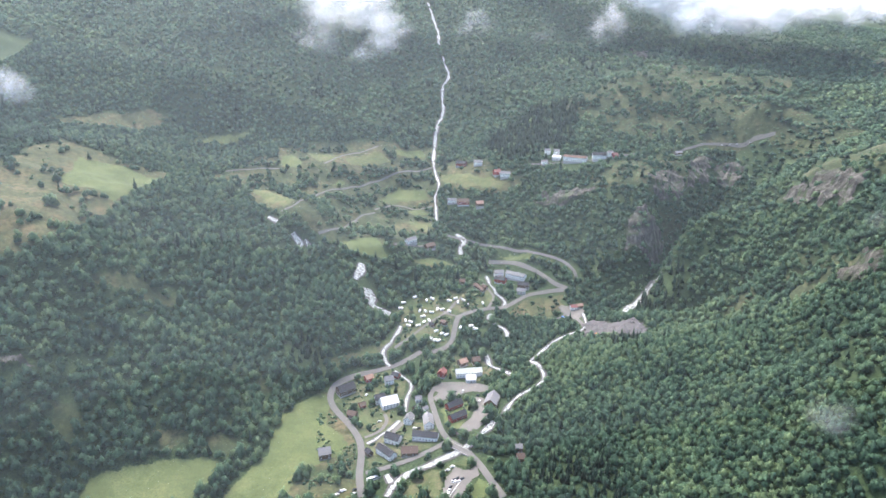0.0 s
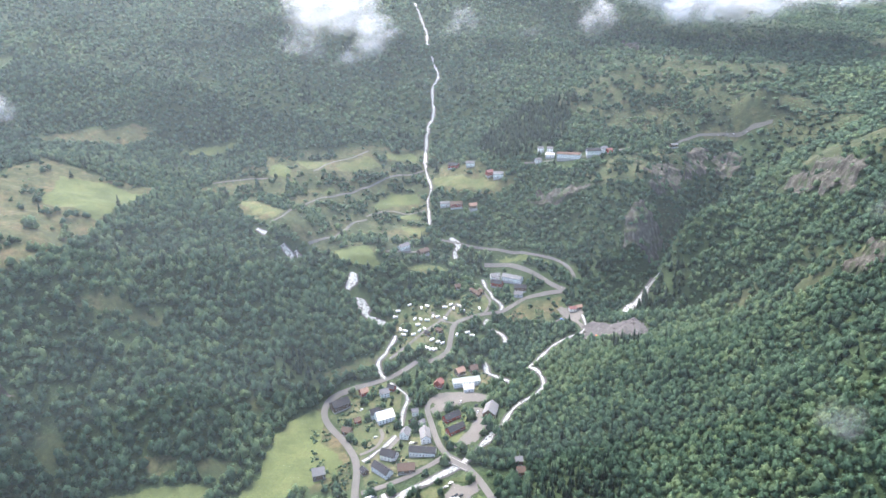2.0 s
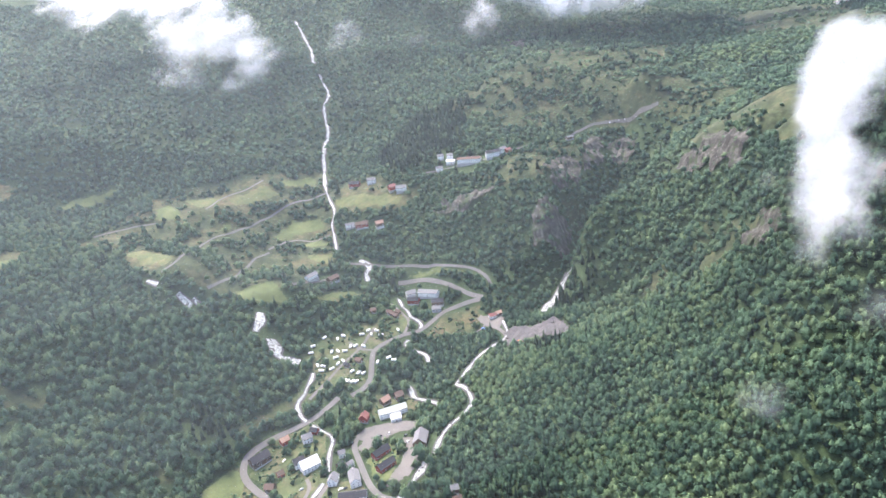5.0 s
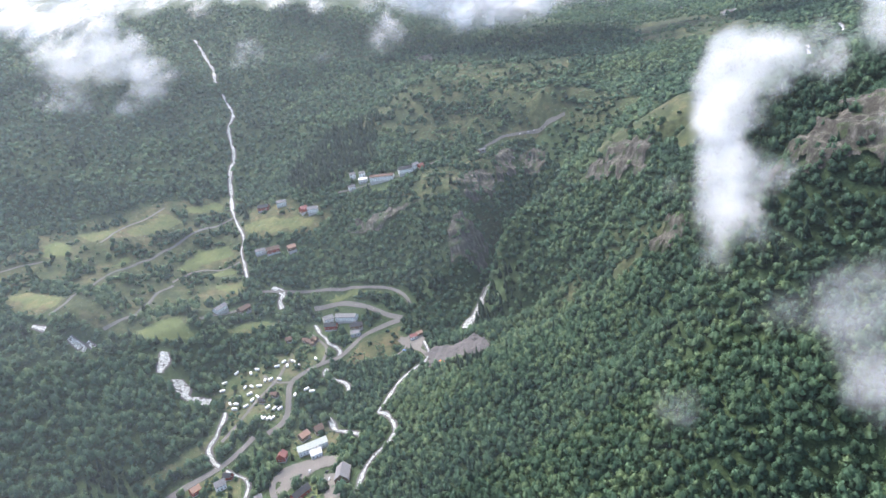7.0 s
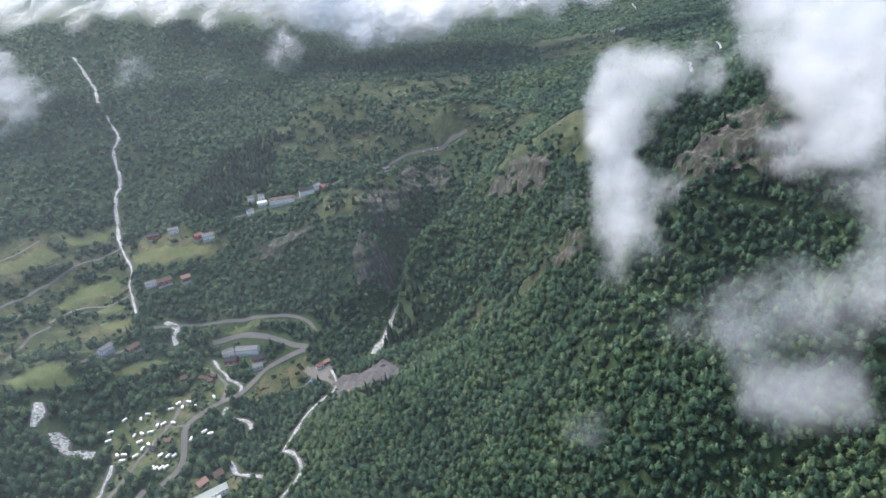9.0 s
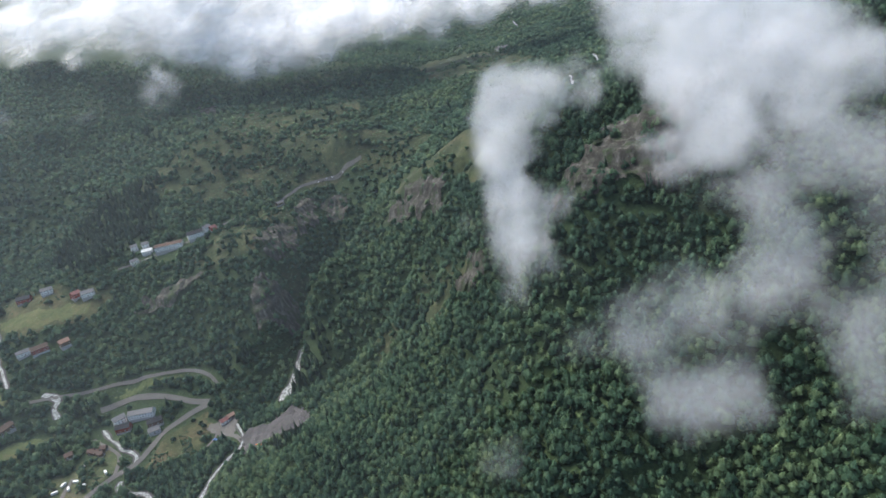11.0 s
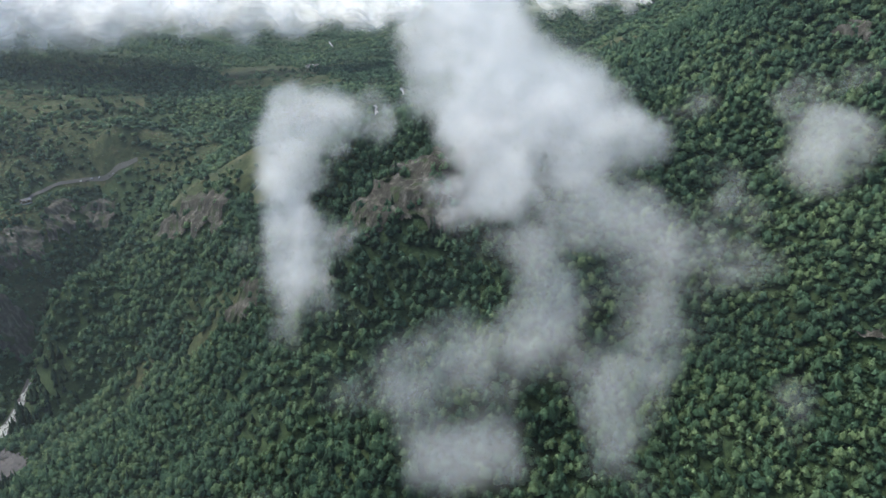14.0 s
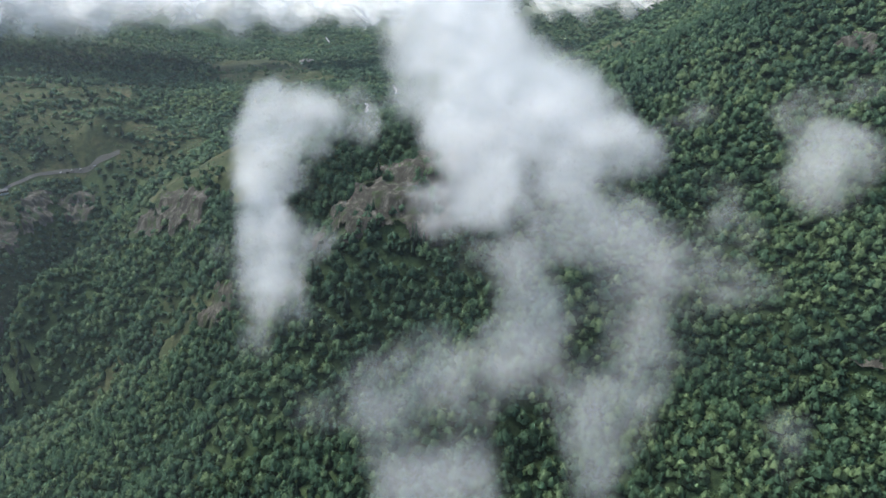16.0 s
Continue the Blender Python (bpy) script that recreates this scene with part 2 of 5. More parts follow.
BENCH_FOOT = [(405, 722, 150), (372, 660, 122), (288, 668, 50), (321, 617, 92), (228, 660, 48)]
RIGHT_FOOT = [(60, 395, 10), (72, 500, 10), (105, 545, 18), (120, 610, 20), (168, 672, 26), (110, 300, 20)]
RIGHT_LOW = [(184, 346, 68), (142, 438, 37), (142, 512, 31), (200, 430, 60), (218, 551, 60), (176, 690, 32), (180, 200, 40)]
RIGHT_MID = [(246, 304, 102), (235, 445, 72), (300, 318, 134), (292, 416, 110), (271, 430, 94), (284, 563, 84), (250, 180, 70)]
RIGHT_HIGH = [(354, 201, 128), (326, 434, 152), (343, 402, 174), (330, 545, 116), (350, 584, 118), (310, 100, 90)]
CRAG_FOOT = [(366, 400, 190), (352, 470, 172), (365, 540, 160), (384, 365, 196)]
CRAG_TOP = [(400, 420, 244), (400, 480, 236), (410, 560, 214), (440, 640, 206), (440, 470, 288), (490, 440, 300), (560, 480, 300), (560, 620, 262)]
SHOULDER = [(434, 176, 168), (480, 165, 190), (467, 112, 200), (491, 145, 232), (440, 290, 214), (572, 245, 284), (580, 301, 306), (480, 330, 260)]
RIGHT_MOUNTAIN = [(622, 358, 314), (659, 353, 324), (716, 347, 340), (784, 336, 360), (850, 324, 383), (950, 240, 490), (700, 130, 390), (650, -50, 350), (450, -60, 180), (1300, 100, 700)]
BEHIND_MOUNTAIN = [(680, 440, 285), (720, 430, 290), (800, 440, 300), (900, 450, 310), (800, 580, 268), (950, 640, 280), (1268, 722, 318), (1471, 765, 362), (1500, 925, 372), (1627, 1093, 405)]
UPPER_VALLEY = [(720, 1090, 276), (845, 1184, 298), (961, 1291, 308), (1544, 1741, 334), (700, 800, 262), (900, 800, 282), (1200, 1000, 318), (1800, 1500, 430), (2050, 2150, 420)]
NORTH_PLATEAU = [(191, 1108, 216), (265, 1123, 246), (373, 1164, 286), (447, 1272, 314), (416, 1486, 336), (185, 1393, 306), (620, 1350, 308), (800, 1600, 370)]
FAR_WALL = [(-8, 1234, 214), (10, 1377, 293), (-20, 1555, 370), (-167, 1214, 262), (-437, 1086, 276), (-450, 1350, 370), (-20, 1900, 560), (400, 1850, 480), (-700, 1200, 380), (-870, 1340, 440), (-900, 900, 330)]
HORIZON = [(-2600, 2600, 1000), (-300, 3000, 900), (1000, 3000, 800), (2400, 2700, 560), (3200, 1800, 900), (3000, -500, 1100), (-2500, 600, 800), (-900, -400, 60), (0, -600, -8), (-2500, -2500, 500), (2500, -2500, 900), (0, -3000, 300), (4500, 4500, 1200), (-4500, 4500, 1200), (4500, -4500, 900), (-4500, -4500, 900)]
BREAKS = np.array(VALLEY_FLOOR + LEFT_FOOT + LEFT_SLOPE + LEFT_BROW + LEFT_PASTURE + TERRACES + HAMLET + HOTEL_SPUR_TOP + HOTEL_SPUR_FOOT + GORGE + GORGE_RIDGE + BENCH_TOP + BENCH_FOOT
                  + RIGHT_FOOT + RIGHT_LOW + RIGHT_MID + RIGHT_HIGH + CRAG_FOOT + CRAG_TOP + SHOULDER + RIGHT_MOUNTAIN + BEHIND_MOUNTAIN + UPPER_VALLEY + NORTH_PLATEAU + FAR_WALL + HORIZON, dtype=float)


def kernel(d2):
    return np.sqrt(d2 + 16.0 ** 2)


def solve_land():
    p = BREAKS[:, :2]
    n = len(p)
    a = np.zeros((n + 3, n + 3))
    a[:n, :n] = kernel(((p[:, None] - p[None]) ** 2).sum(-1)) - 3.0 * np.eye(n)
    a[:n, n] = a[n, :n] = 1
    a[:n, n + 1:] = p / 1000
    a[n + 1:, :n] = p.T / 1000
    return np.linalg.solve(a, np.concatenate([BREAKS[:, 2], np.zeros(3)]))


LAND = solve_land()


def hashed(i, j, seed):
    n = (i * 374761393 + j * 668265263 + seed * 974711) & 0x7FFFFFFF
    n = ((n ^ (n >> 13)) * 1274126177) & 0x7FFFFFFF
    return ((n ^ (n >> 16)) & 0xFFFF) / 65535.0


def value_noise(x, y, size, seed):
    """Smooth noise from 0 to 1 on a lattice of the given size in metres."""
    u, v = np.asarray(x) / size, np.asarray(y) / size
    i, j = np.floor(u).astype(np.int64), np.floor(v).astype(np.int64)
    f, g = u - i, v - j
    f, g = f * f * (3 - 2 * f), g * g * (3 - 2 * g)
    a = hashed(i, j, seed) * (1 - f) + hashed(i + 1, j, seed) * f
    b = hashed(i, j + 1, seed) * (1 - f) + hashed(i + 1, j + 1, seed) * f
    return a * (1 - g) + b * g


def line_distance(line, x, y):
    """The distance of points from a broken line."""
    best = np.full(np.shape(x), 1e9)
    for (ax, ay), (bx, by) in zip(line, line[1:]):
        l2 = max((bx - ax) ** 2 + (by - ay) ** 2, 1e-6)
        t = np.clip(((x - ax) * (bx - ax) + (y - ay) * (by - ay)) / l2, 0, 1)
        best = np.minimum(best, np.hypot(x - ax - t * (bx - ax), y - ay - t * (by - ay)))
    return best


SPUR_CREST = [(298, 740), (332, 752), (371, 768), (415, 788)]
GORGE_BED = [(292, 778), (320, 808), (366, 852), (408, 905), (440, 945)]


def base_height(x, y):
    x, y = np.atleast_1d(np.asarray(x, float)), np.atleast_1d(np.asarray(y, float))
    out = np.empty(x.shape)
    fx, fy, fo = x.ravel(), y.ravel(), out.ravel()
    n = len(BREAKS)
    for k in range(0, len(fx), 20000):
        s = slice(k, k + 20000)
        d2 = (fx[s, None] - BREAKS[None, :, 0]) ** 2 + (fy[s, None] - BREAKS[None, :, 1]) ** 2
        fo[s] = kernel(d2) @ LAND[:n] + LAND[n] + LAND[n + 1] * fx[s] / 1000 + LAND[n + 2] * fy[s] / 1000
    return fo.reshape(x.shape)


def height(x, y):
    """The ground's height, with its knolls and hollows; the built-up valley floor is smooth."""
    x, y = np.atleast_1d(np.asarray(x, float)), np.atleast_1d(np.asarray(y, float))
    h = base_height(x, y)
    rough = np.clip((h - 12) / 60, 0.06, 1.0)
    lumps = (value_noise(x, y, 90, 1) - 0.5) * 12 + (value_noise(x, y, 37, 2) - 0.5) * 7 + (value_noise(x, y, 15, 3) - 0.5) * 3
    ribs = np.clip((x - 200) / 90, 0, 1) * np.clip((620 - x) / 150, 0, 1) * np.clip((y - 130) / 80, 0, 1) * np.clip((780 - y) / 80, 0, 1)
    bend = y + 0.25 * x + 22 * value_noise(x, y, 110, 5)
    rib = np.abs(value_noise(bend, bend * 0, 56, 6) - 0.5) * 2
    wall = np.clip((y - 1130) / 120, 0, 1) * np.clip((2300 - y) / 200, 0, 1) * np.clip((420 - x) / 150, 0, 1)
    gully = np.abs(value_noise(x + 0.2 * y + 50 * value_noise(x, y, 170, 9), y * 0.12, 85, 10) - 0.5) * 2
    hill = np.clip((x + 470) / 60, 0, 1) * np.clip((-90 - x) / 60, 0, 1) * np.clip((y - 450) / 60, 0, 1) * np.clip((800 - y) / 60, 0, 1)
    fold = np.abs(value_noise(x * 0.9 + 0.5 * y + 20 * value_noise(x, y, 60, 15), y * 0.3, 50, 16) - 0.5) * 2
    crest, cleft = line_distance(SPUR_CREST, x, y), line_distance(GORGE_BED, x, y)
    spur = 13 * np.exp(-(crest / 16) ** 2) - 9 * np.exp(-(cleft / 20) ** 2)
    return h + spur + rough * lumps + ribs * (rib - 0.45) * 30 + wall * (gully - 0.45) * 34 + hill * (fold - 0.45) * 11

# ---- the plan: roads, streams, fields and houses, in metres ----
ROADS, STREAMS, FIELDS, HOUSES, CARAVANS, CARS, CLIFFS = [], [], [], [], [], [], []
ROADS.append(('asphalt', 6.5, 'two-lane asphalt road curving round the village', [(-67, 422), (-72, 449), (-74, 478), (-79, 500), (-93, 526), (-111, 551), (-117, 568), (-112, 585), (-94, 600), (-71, 612), (-53, 620), (-37, 632), (-25, 643)]))
ROADS.append(('asphalt', 6.0, 'asphalt road climbing past the camp site', [(-12, 642), (0, 648), (10, 660), (14, 681), (19, 703), (34, 717), (53, 726), (77, 733), (95, 748), (113, 763), (141, 768), (160, 765)]))
ROADS.append(('asphalt', 6.0, 'asphalt hairpin road cut into the slope', [(164, 766), (148, 780), (139, 791), (113, 817), (92, 834), (65, 839)]))
ROADS.append(('asphalt', 5.5, 'asphalt street along the lower houses', [(-67, 451), (-50, 456), (-29, 464), (-8, 476), (3, 484)]))
ROADS.append(('asphalt', 5.5, 'narrow asphalt street to the school yard', [(6, 485), (-2, 504), (-9, 540), (-13, 564), (-9, 577), (8, 589)]))
ROADS.append(('asphalt', 6.0, 'asphalt road leaving the village over the bridge', [(5, 486), (18, 473), (30, 453), (39, 430), (48, 407)]))
ROADS.append(('gravel', 3.5, 'gravel lane between gardens', [(-74, 502), (-61, 510), (-55, 525), (-58, 538)]))
ROADS.append(('gravel', 4.0, 'gravel lane to a house', [(-53, 492), (-46, 509), (-37, 523)]))
ROADS.append(('gravel', 3.5, 'gravel camp site track', [(-56, 649), (-25, 685), (3, 711), (16, 733), (24, 747)]))
ROADS.append(('gravel', 3.0, 'gravel track among the caravans', [(21, 705), (3, 711), (-8, 726)]))
ROADS.append(('gravel', 3.5, 'gravel lane beside the cabins', [(56, 727), (66, 752), (60, 777), (50, 803)]))
ROADS.append(('gravel', 4.0, 'gravel works road to the stone heap', [(153, 740), (157, 718), (167, 690), (169, 659)]))
ROADS.append(('gravel', 2.5, 'gravel path across a dry meadow', [(132, 706), (149, 714), (158, 728)]))
ROADS.append(('asphalt', 3.6, 'asphalt mountain road across the terraces', [(-221, 825), (-203, 845), (-187, 918), (-147, 975), (-101, 1022), (-53, 1047), (-17, 1062)]))
ROADS.append(('asphalt', 3.6, 'asphalt hairpin below the fields', [(-169, 810), (-140, 837), (-125, 893), (-104, 921)]))
ROADS.append(('gravel', 3.5, 'gravel farm track', [(-105, 927), (-75, 956), (-16, 946)]))
ROADS.append(('gravel', 3.0, 'gravel farm track over a hay field', [(-193, 1005), (-169, 1049), (-136, 1073), (-113, 1090)]))
ROADS.append(('gravel', 3.0, 'gravel farm track by the wood', [(-333, 945), (-300, 971), (-259, 977)]))
ROADS.append(('asphalt', 3.8, 'asphalt viewpoint road along the cliff edge', [(369, 993), (406, 1009), (447, 1004), (480, 982), (495, 965), (506, 956)]))
ROADS.append(('asphalt', 3.8, 'asphalt road past the hotel', [(142, 998), (192, 983), (228, 963), (262, 960), (312, 985)]))
STREAMS.append((5, 'white waterfall down the wooded mountain wall', [(-39, 1699), (-28, 1658), (-12, 1589), (-10, 1499)]))
STREAMS.append((3.8, 'white cascade down the wooded mountain wall', [(0, 1465), (5, 1422), (12, 1369), (0, 1326), (-1, 1279), (0, 1244), (-11, 1181), (-16, 1119), (-17, 1082)]))
STREAMS.append((2.4, 'white cascade through the fields', [(-17, 1082), (-13, 1041), (-7, 1007), (-13, 971), (-11, 934), (-10, 903)]))
STREAMS.append((6, 'small white waterfall above the camp', [(20, 879), (31, 866), (25, 856), (24, 844)]))
STREAMS.append((2.9, 'foaming stream beside the camp', [(61, 815), (63, 799), (68, 776), (70, 763), (76, 755), (80, 744), (77, 735)]))
STREAMS.append((4, 'foaming stream under the road', [(61, 717), (57, 707), (69, 692), (75, 684), (76, 673)]))
STREAMS.append((4, 'small stream behind the school', [(50, 642), (52, 625), (61, 613), (74, 597)]))
STREAMS.append((5, 'white rapid on the wooded hill', [(-235, 811), (-223, 806)]))
STREAMS.append((6, 'white rapid on the wooded hill', [(-201, 800), (-193, 793), (-187, 790)]))
STREAMS.append((4, 'narrow white rapid', [(-185, 799), (-179, 793)]))
STREAMS.append((9, 'white waterfall out of the wood', [(-105, 767), (-111, 743)]))
STREAMS.append((11, 'broad white waterfall beside the camp', [(-95, 737), (-91, 723), (-84, 713), (-67, 707)]))
STREAMS.append((2.9, 'foaming brook below the waterfall', [(-51, 690), (-55, 675), (-62, 657), (-69, 643), (-65, 628), (-58, 617)]))
STREAMS.append((2.3, 'foaming brook between the gardens', [(-53, 611), (-46, 601), (-37, 592), (-34, 581), (-37, 567), (-38, 553), (-38, 539)]))
STREAMS.append((3.2, 'foaming brook behind the houses', [(-42, 525), (-50, 514), (-58, 504), (-71, 493)]))
STREAMS.append((13, 'white waterfall at the mouth of the gorge', [(280, 762), (270, 753), (252, 738), (225, 703)]))
STREAMS.append((2.7, 'foaming river below the gorge', [(175, 714), (170, 679), (151, 669), (131, 657), (113, 636), (97, 619)]))
STREAMS.append((3.1, 'foaming mountain river', [(97, 619), (105, 601), (104, 574), (93, 561), (77, 552), (64, 535), (55, 517), (46, 509)]))
STREAMS.append((5, 'foaming river passing under the bridge', [(49, 514), (40, 499), (32, 488), (22, 478), (11, 468), (-1, 461), (-11, 455), (-24, 449), (-35, 441), (-42, 432), (-47, 420)]))
STREAMS.append((4, 'white side rapid', [(-48, 447), (-44, 436)]))
FIELDS.append(('terrace', 0.5, 'unmown terraces with hedges and copses', [(-330, 936), (-307, 1001), (-233, 1061), (-148, 1101), (-28, 1129), (19, 1082), (80, 1022), (139, 966), (75, 951), (-3, 970), (-13, 904), (-64, 803), (-142, 799), (-217, 825), (-286, 893)]))
FIELDS.append(('meadow', 0.0, 'mown bright green hay field by the wood', [(-294, 409), (-298, 432), (-275, 444), (-236, 453), (-195, 463), (-193, 447), (-204, 422), (-203, 413)]))
FIELDS.append(('meadow', 0.0, 'mown bright green hay field by the road', [(-185, 413), (-175, 443), (-160, 475), (-158, 531), (-141, 560), (-129, 572), (-118, 565), (-112, 526), (-88, 496), (-92, 477), (-121, 461), (-133, 426), (-135, 415)]))
FIELDS.append(('meadow', 0.0, 'mown bright green hay field on a terrace', [(-143, 809), (-90, 818), (-71, 787), (-91, 775), (-123, 786)]))
FIELDS.append(('meadow', 0.0, 'bright green hay field at the wood edge', [(-410, 1001), (-381, 1048), (-342, 1074), (-326, 1073), (-381, 1021)]))
FIELDS.append(('pasture', 0.11, 'rough yellow-green pasture on the hill', [(-522, 690), (-532, 812), (-527, 866), (-466, 862), (-389, 874), (-390, 823), (-393, 759), (-391, 701), (-402, 641), (-416, 588), (-438, 554)]))
FIELDS.append(('pasture', 0.08, 'rough pasture in the wood', [(-577, 932), (-545, 997), (-495, 1043), (-447, 1046), (-455, 1029), (-510, 973), (-563, 934)]))
FIELDS.append(('pasture', 0.0, 'pale green terrace field', [(-279, 1048), (-231, 1017), (-228, 982), (-260, 984)]))
FIELDS.append(('pasture', 0.03, 'pale green terrace field', [(-233, 1028), (-176, 1055), (-133, 1101), (-104, 1083), (-91, 1061), (-128, 1044), (-204, 996)]))
FIELDS.append(('pasture', 0.02, 'pale green triangular field', [(-110, 949), (-50, 1011), (-13, 962), (-84, 958)]))
FIELDS.append(('pasture', 0.0, 'pale green terrace field', [(-85, 1095), (-34, 1113), (-32, 1088), (-82, 1073)]))
FIELDS.append(('pasture', 0.05, 'terraced green fields under the farmhouses', [(6, 1056), (44, 1047), (104, 980), (129, 960), (85, 949), (14, 966)]))
FIELDS.append(('pasture', 0.0, 'pale terrace field', [(-350, 922), (-281, 977), (-296, 936), (-338, 908)]))
FIELDS.append(('pasture', 0.05, 'pale terrace field', [(-284, 891), (-234, 886), (-213, 837), (-234, 822), (-265, 852)]))
FIELDS.append(('pasture', 0.0, 'pale terrace field', [(-198, 961), (-150, 990), (-164, 963), (-195, 943)]))
FIELDS.append(('pasture', 0.05, 'green terrace field', [(-87, 886), (-38, 915), (-12, 895), (-16, 873), (-60, 861)]))
FIELDS.append(('hay', 0.0, 'pale hay field on a terrace', [(-232, 1036), (-171, 1050), (-178, 1027), (-205, 1008)]))
FIELDS.append(('meadow', 0.0, 'mown green hay field on a terrace', [(-267, 1010), (-249, 1027), (-224, 998), (-228, 979), (-262, 988)]))
FIELDS.append(('meadow', 0.0, 'stepped green terrace field by the cascade', [(-106, 965), (-74, 1012), (-31, 1003), (-16, 972), (-55, 977), (-84, 956)]))
FIELDS.append(('hay', 0.0, 'pale hay field under the wood', [(-166, 1045), (-115, 1080), (-85, 1061), (-127, 1041), (-155, 1026)]))
FIELDS.append(('meadow', 0.0, 'green field at the foot of the wood', [(-89, 1096), (-33, 1113), (-29, 1092), (-79, 1077)]))
FIELDS.append(('hay', 0.0, 'green terraces below the farmhouses', [(-4, 1041), (53, 992), (101, 972), (91, 957), (37, 964), (-2, 999)]))
FIELDS.append(('meadow', 0.0, 'small green terrace field', [(-189, 954), (-163, 979), (-146, 985), (-166, 962)]))
FIELDS.append(('hay', 0.0, 'pale field beside the cascade', [(-55, 912), (-13, 897), (-12, 883), (-27, 877), (-50, 893)]))
FIELDS.append(('hay', 0.0, 'rough hay field by the mountain road', [(-283, 891), (-257, 901), (-205, 850), (-217, 829), (-257, 864)]))
FIELDS.append(('meadow', 0.0, 'narrow green terrace field', [(-75, 950), (-34, 950), (-14, 920), (-55, 937)]))
FIELDS.append(('meadow', 0.0, 'green field above the camp', [(-47, 795), (-14, 824), (18, 829), (3, 818), (-32, 798)]))
FIELDS.append(('heath', 0.02, 'yellow-green heath along the edge of the bench', [(430, 742), (466, 775), (488, 745), (523, 704), (533, 686), (505, 652), (486, 679), (466, 697), (445, 715)]))
FIELDS.append(('meadow', 0.0, 'bright green patch of pasture on the hill', [(-461, 737), (-487, 824), (-441, 845), (-386, 850), (-392, 768), (-394, 727), (-414, 739)]))
ROADS.append(('asphalt', 4.0, 'asphalt mountain road cut into the bank above the camp', [(6, 873), (44, 868), (91, 855), (134, 829), (162, 816), (176, 796), (179, 779)]))
ROADS.append(('gravel', 3.0, 'gravel farm road by the stone buildings', [(-67, 808), (-42, 828), (-24, 841), (-12, 854)]))
FIELDS.append(('meadow', 0.0, 'green bank between the bends of the road', [(78, 852), (112, 839), (154, 817), (155, 811), (106, 830), (79, 846)]))
FIELDS.append(('pasture', 0.14, 'rough brown pasture above the wood edge', [(-419, 573), (-405, 590), (-397, 619), (-402, 660), (-424, 650), (-448, 628)]))
FIELDS.append(('hay', 0.0, 'dry grass slope above the camp', [(-43, 795), (-21, 819), (18, 828), (19, 821), (-15, 801), (-37, 791)]))
FIELDS.append(('gravel', 0.0, 'grey asphalt and gravel school yard', [(-13, 579), (-2, 592), (34, 596), (55, 580), (47, 568), (15, 575), (0, 560)]))
FIELDS.append(('gravel', 0.0, 'gravel yard with parked trailers beside the barn', [(35, 561), (50, 557), (43, 517), (31, 499), (25, 509)]))
FIELDS.append(('garden', 0.05, 'worn lawn round the school building', [(5, 602), (50, 595), (61, 608), (57, 626), (13, 638)]))
FIELDS.append(('garden', 0.05, 'rough grass verge along the road bend', [(-115, 604), (-96, 623), (-67, 641), (-42, 653), (-48, 663), (-79, 654), (-107, 627), (-124, 607)]))
FIELDS.append(('garden', 0.09, 'mown camp site lawn', [(-66, 722), (-38, 741), (-16, 740), (8, 755), (39, 768), (63, 781), (68, 752), (56, 730), (21, 710), (13, 704), (12, 677), (2, 653), (-34, 661), (-57, 641), (-61, 652), (-45, 688), (-60, 712)]))
FIELDS.append(('garden', 0.12, 'village gardens and lawns', [(-110, 583), (-92, 599), (-52, 617), (-40, 592), (-41, 539), (-5, 507), (0, 485), (-29, 467), (-65, 457), (-74, 499), (-92, 530), (-110, 561)]))
FIELDS.append(('meadow', 0.05, 'lawn round the red houses', [(-1, 551), (21, 562), (27, 533), (17, 506), (3, 500)]))
FIELDS.append(('gravel', 0.0, 'pale gravel school yard', [(-11, 564), (-3, 579), (21, 587), (50, 576), (25, 570), (3, 558), (-7, 553)]))
FIELDS.append(('gravel', 0.01, 'gravel barn yard', [(30, 563), (41, 561), (43, 530), (27, 497), (17, 494), (7, 497), (32, 532)]))
FIELDS.append(('garden', 0.03, 'pale lawn beside the river', [(-38, 417), (-24, 437), (3, 455), (18, 466), (26, 460), (17, 449), (6, 449), (-1, 431), (-2, 412)]))
FIELDS.append(('gravel', 0.0, 'grey gravel car park', [(-2, 413), (0, 431), (7, 450), (21, 445), (29, 453), (33, 439), (23, 428), (14, 410)]))
FIELDS.append(('meadow', 0.0, 'bright lawn beside the car park', [(18, 409), (29, 434), (39, 421), (34, 407)]))
FIELDS.append(('pasture', 0.1, 'rough meadow beside the road', [(-132, 572), (-119, 571), (-116, 553), (-97, 526), (-82, 500), (-76, 461), (-84, 450), (-101, 462), (-110, 452)]))
FIELDS.append(('pasture', 0.05, 'dry brown meadow beside the works', [(82, 727), (112, 758), (156, 760), (156, 741), (132, 708), (107, 716), (91, 708)]))
FIELDS.append(('stone', 0.0, 'heap of grey blasted stone', [(168, 682), (180, 684), (198, 668), (221, 663), (230, 637), (227, 623), (203, 624), (186, 639), (175, 647), (164, 647)]))
FIELDS.append(('gravel', 0.02, 'gravel works yard with machinery', [(145, 739), (179, 738), (179, 721), (165, 694), (156, 712)]))
FIELDS.append(('heath', 0.02, 'yellow-green heath on the cliff bench', [(433, 741), (461, 737), (507, 714), (540, 699), (438, 561), (485, 683), (452, 706), (430, 726)]))
FIELDS.append(('heath', 0.45, 'yellow-green clearing on the plateau', [(292, 1207), (406, 1273), (538, 1299), (540, 1269), (378, 1143), (297, 1139)]))
FIELDS.append(('heath', 0.35, 'yellow-green clearing on the plateau', [(529, 1172), (688, 1237), (668, 1180), (524, 1135)]))
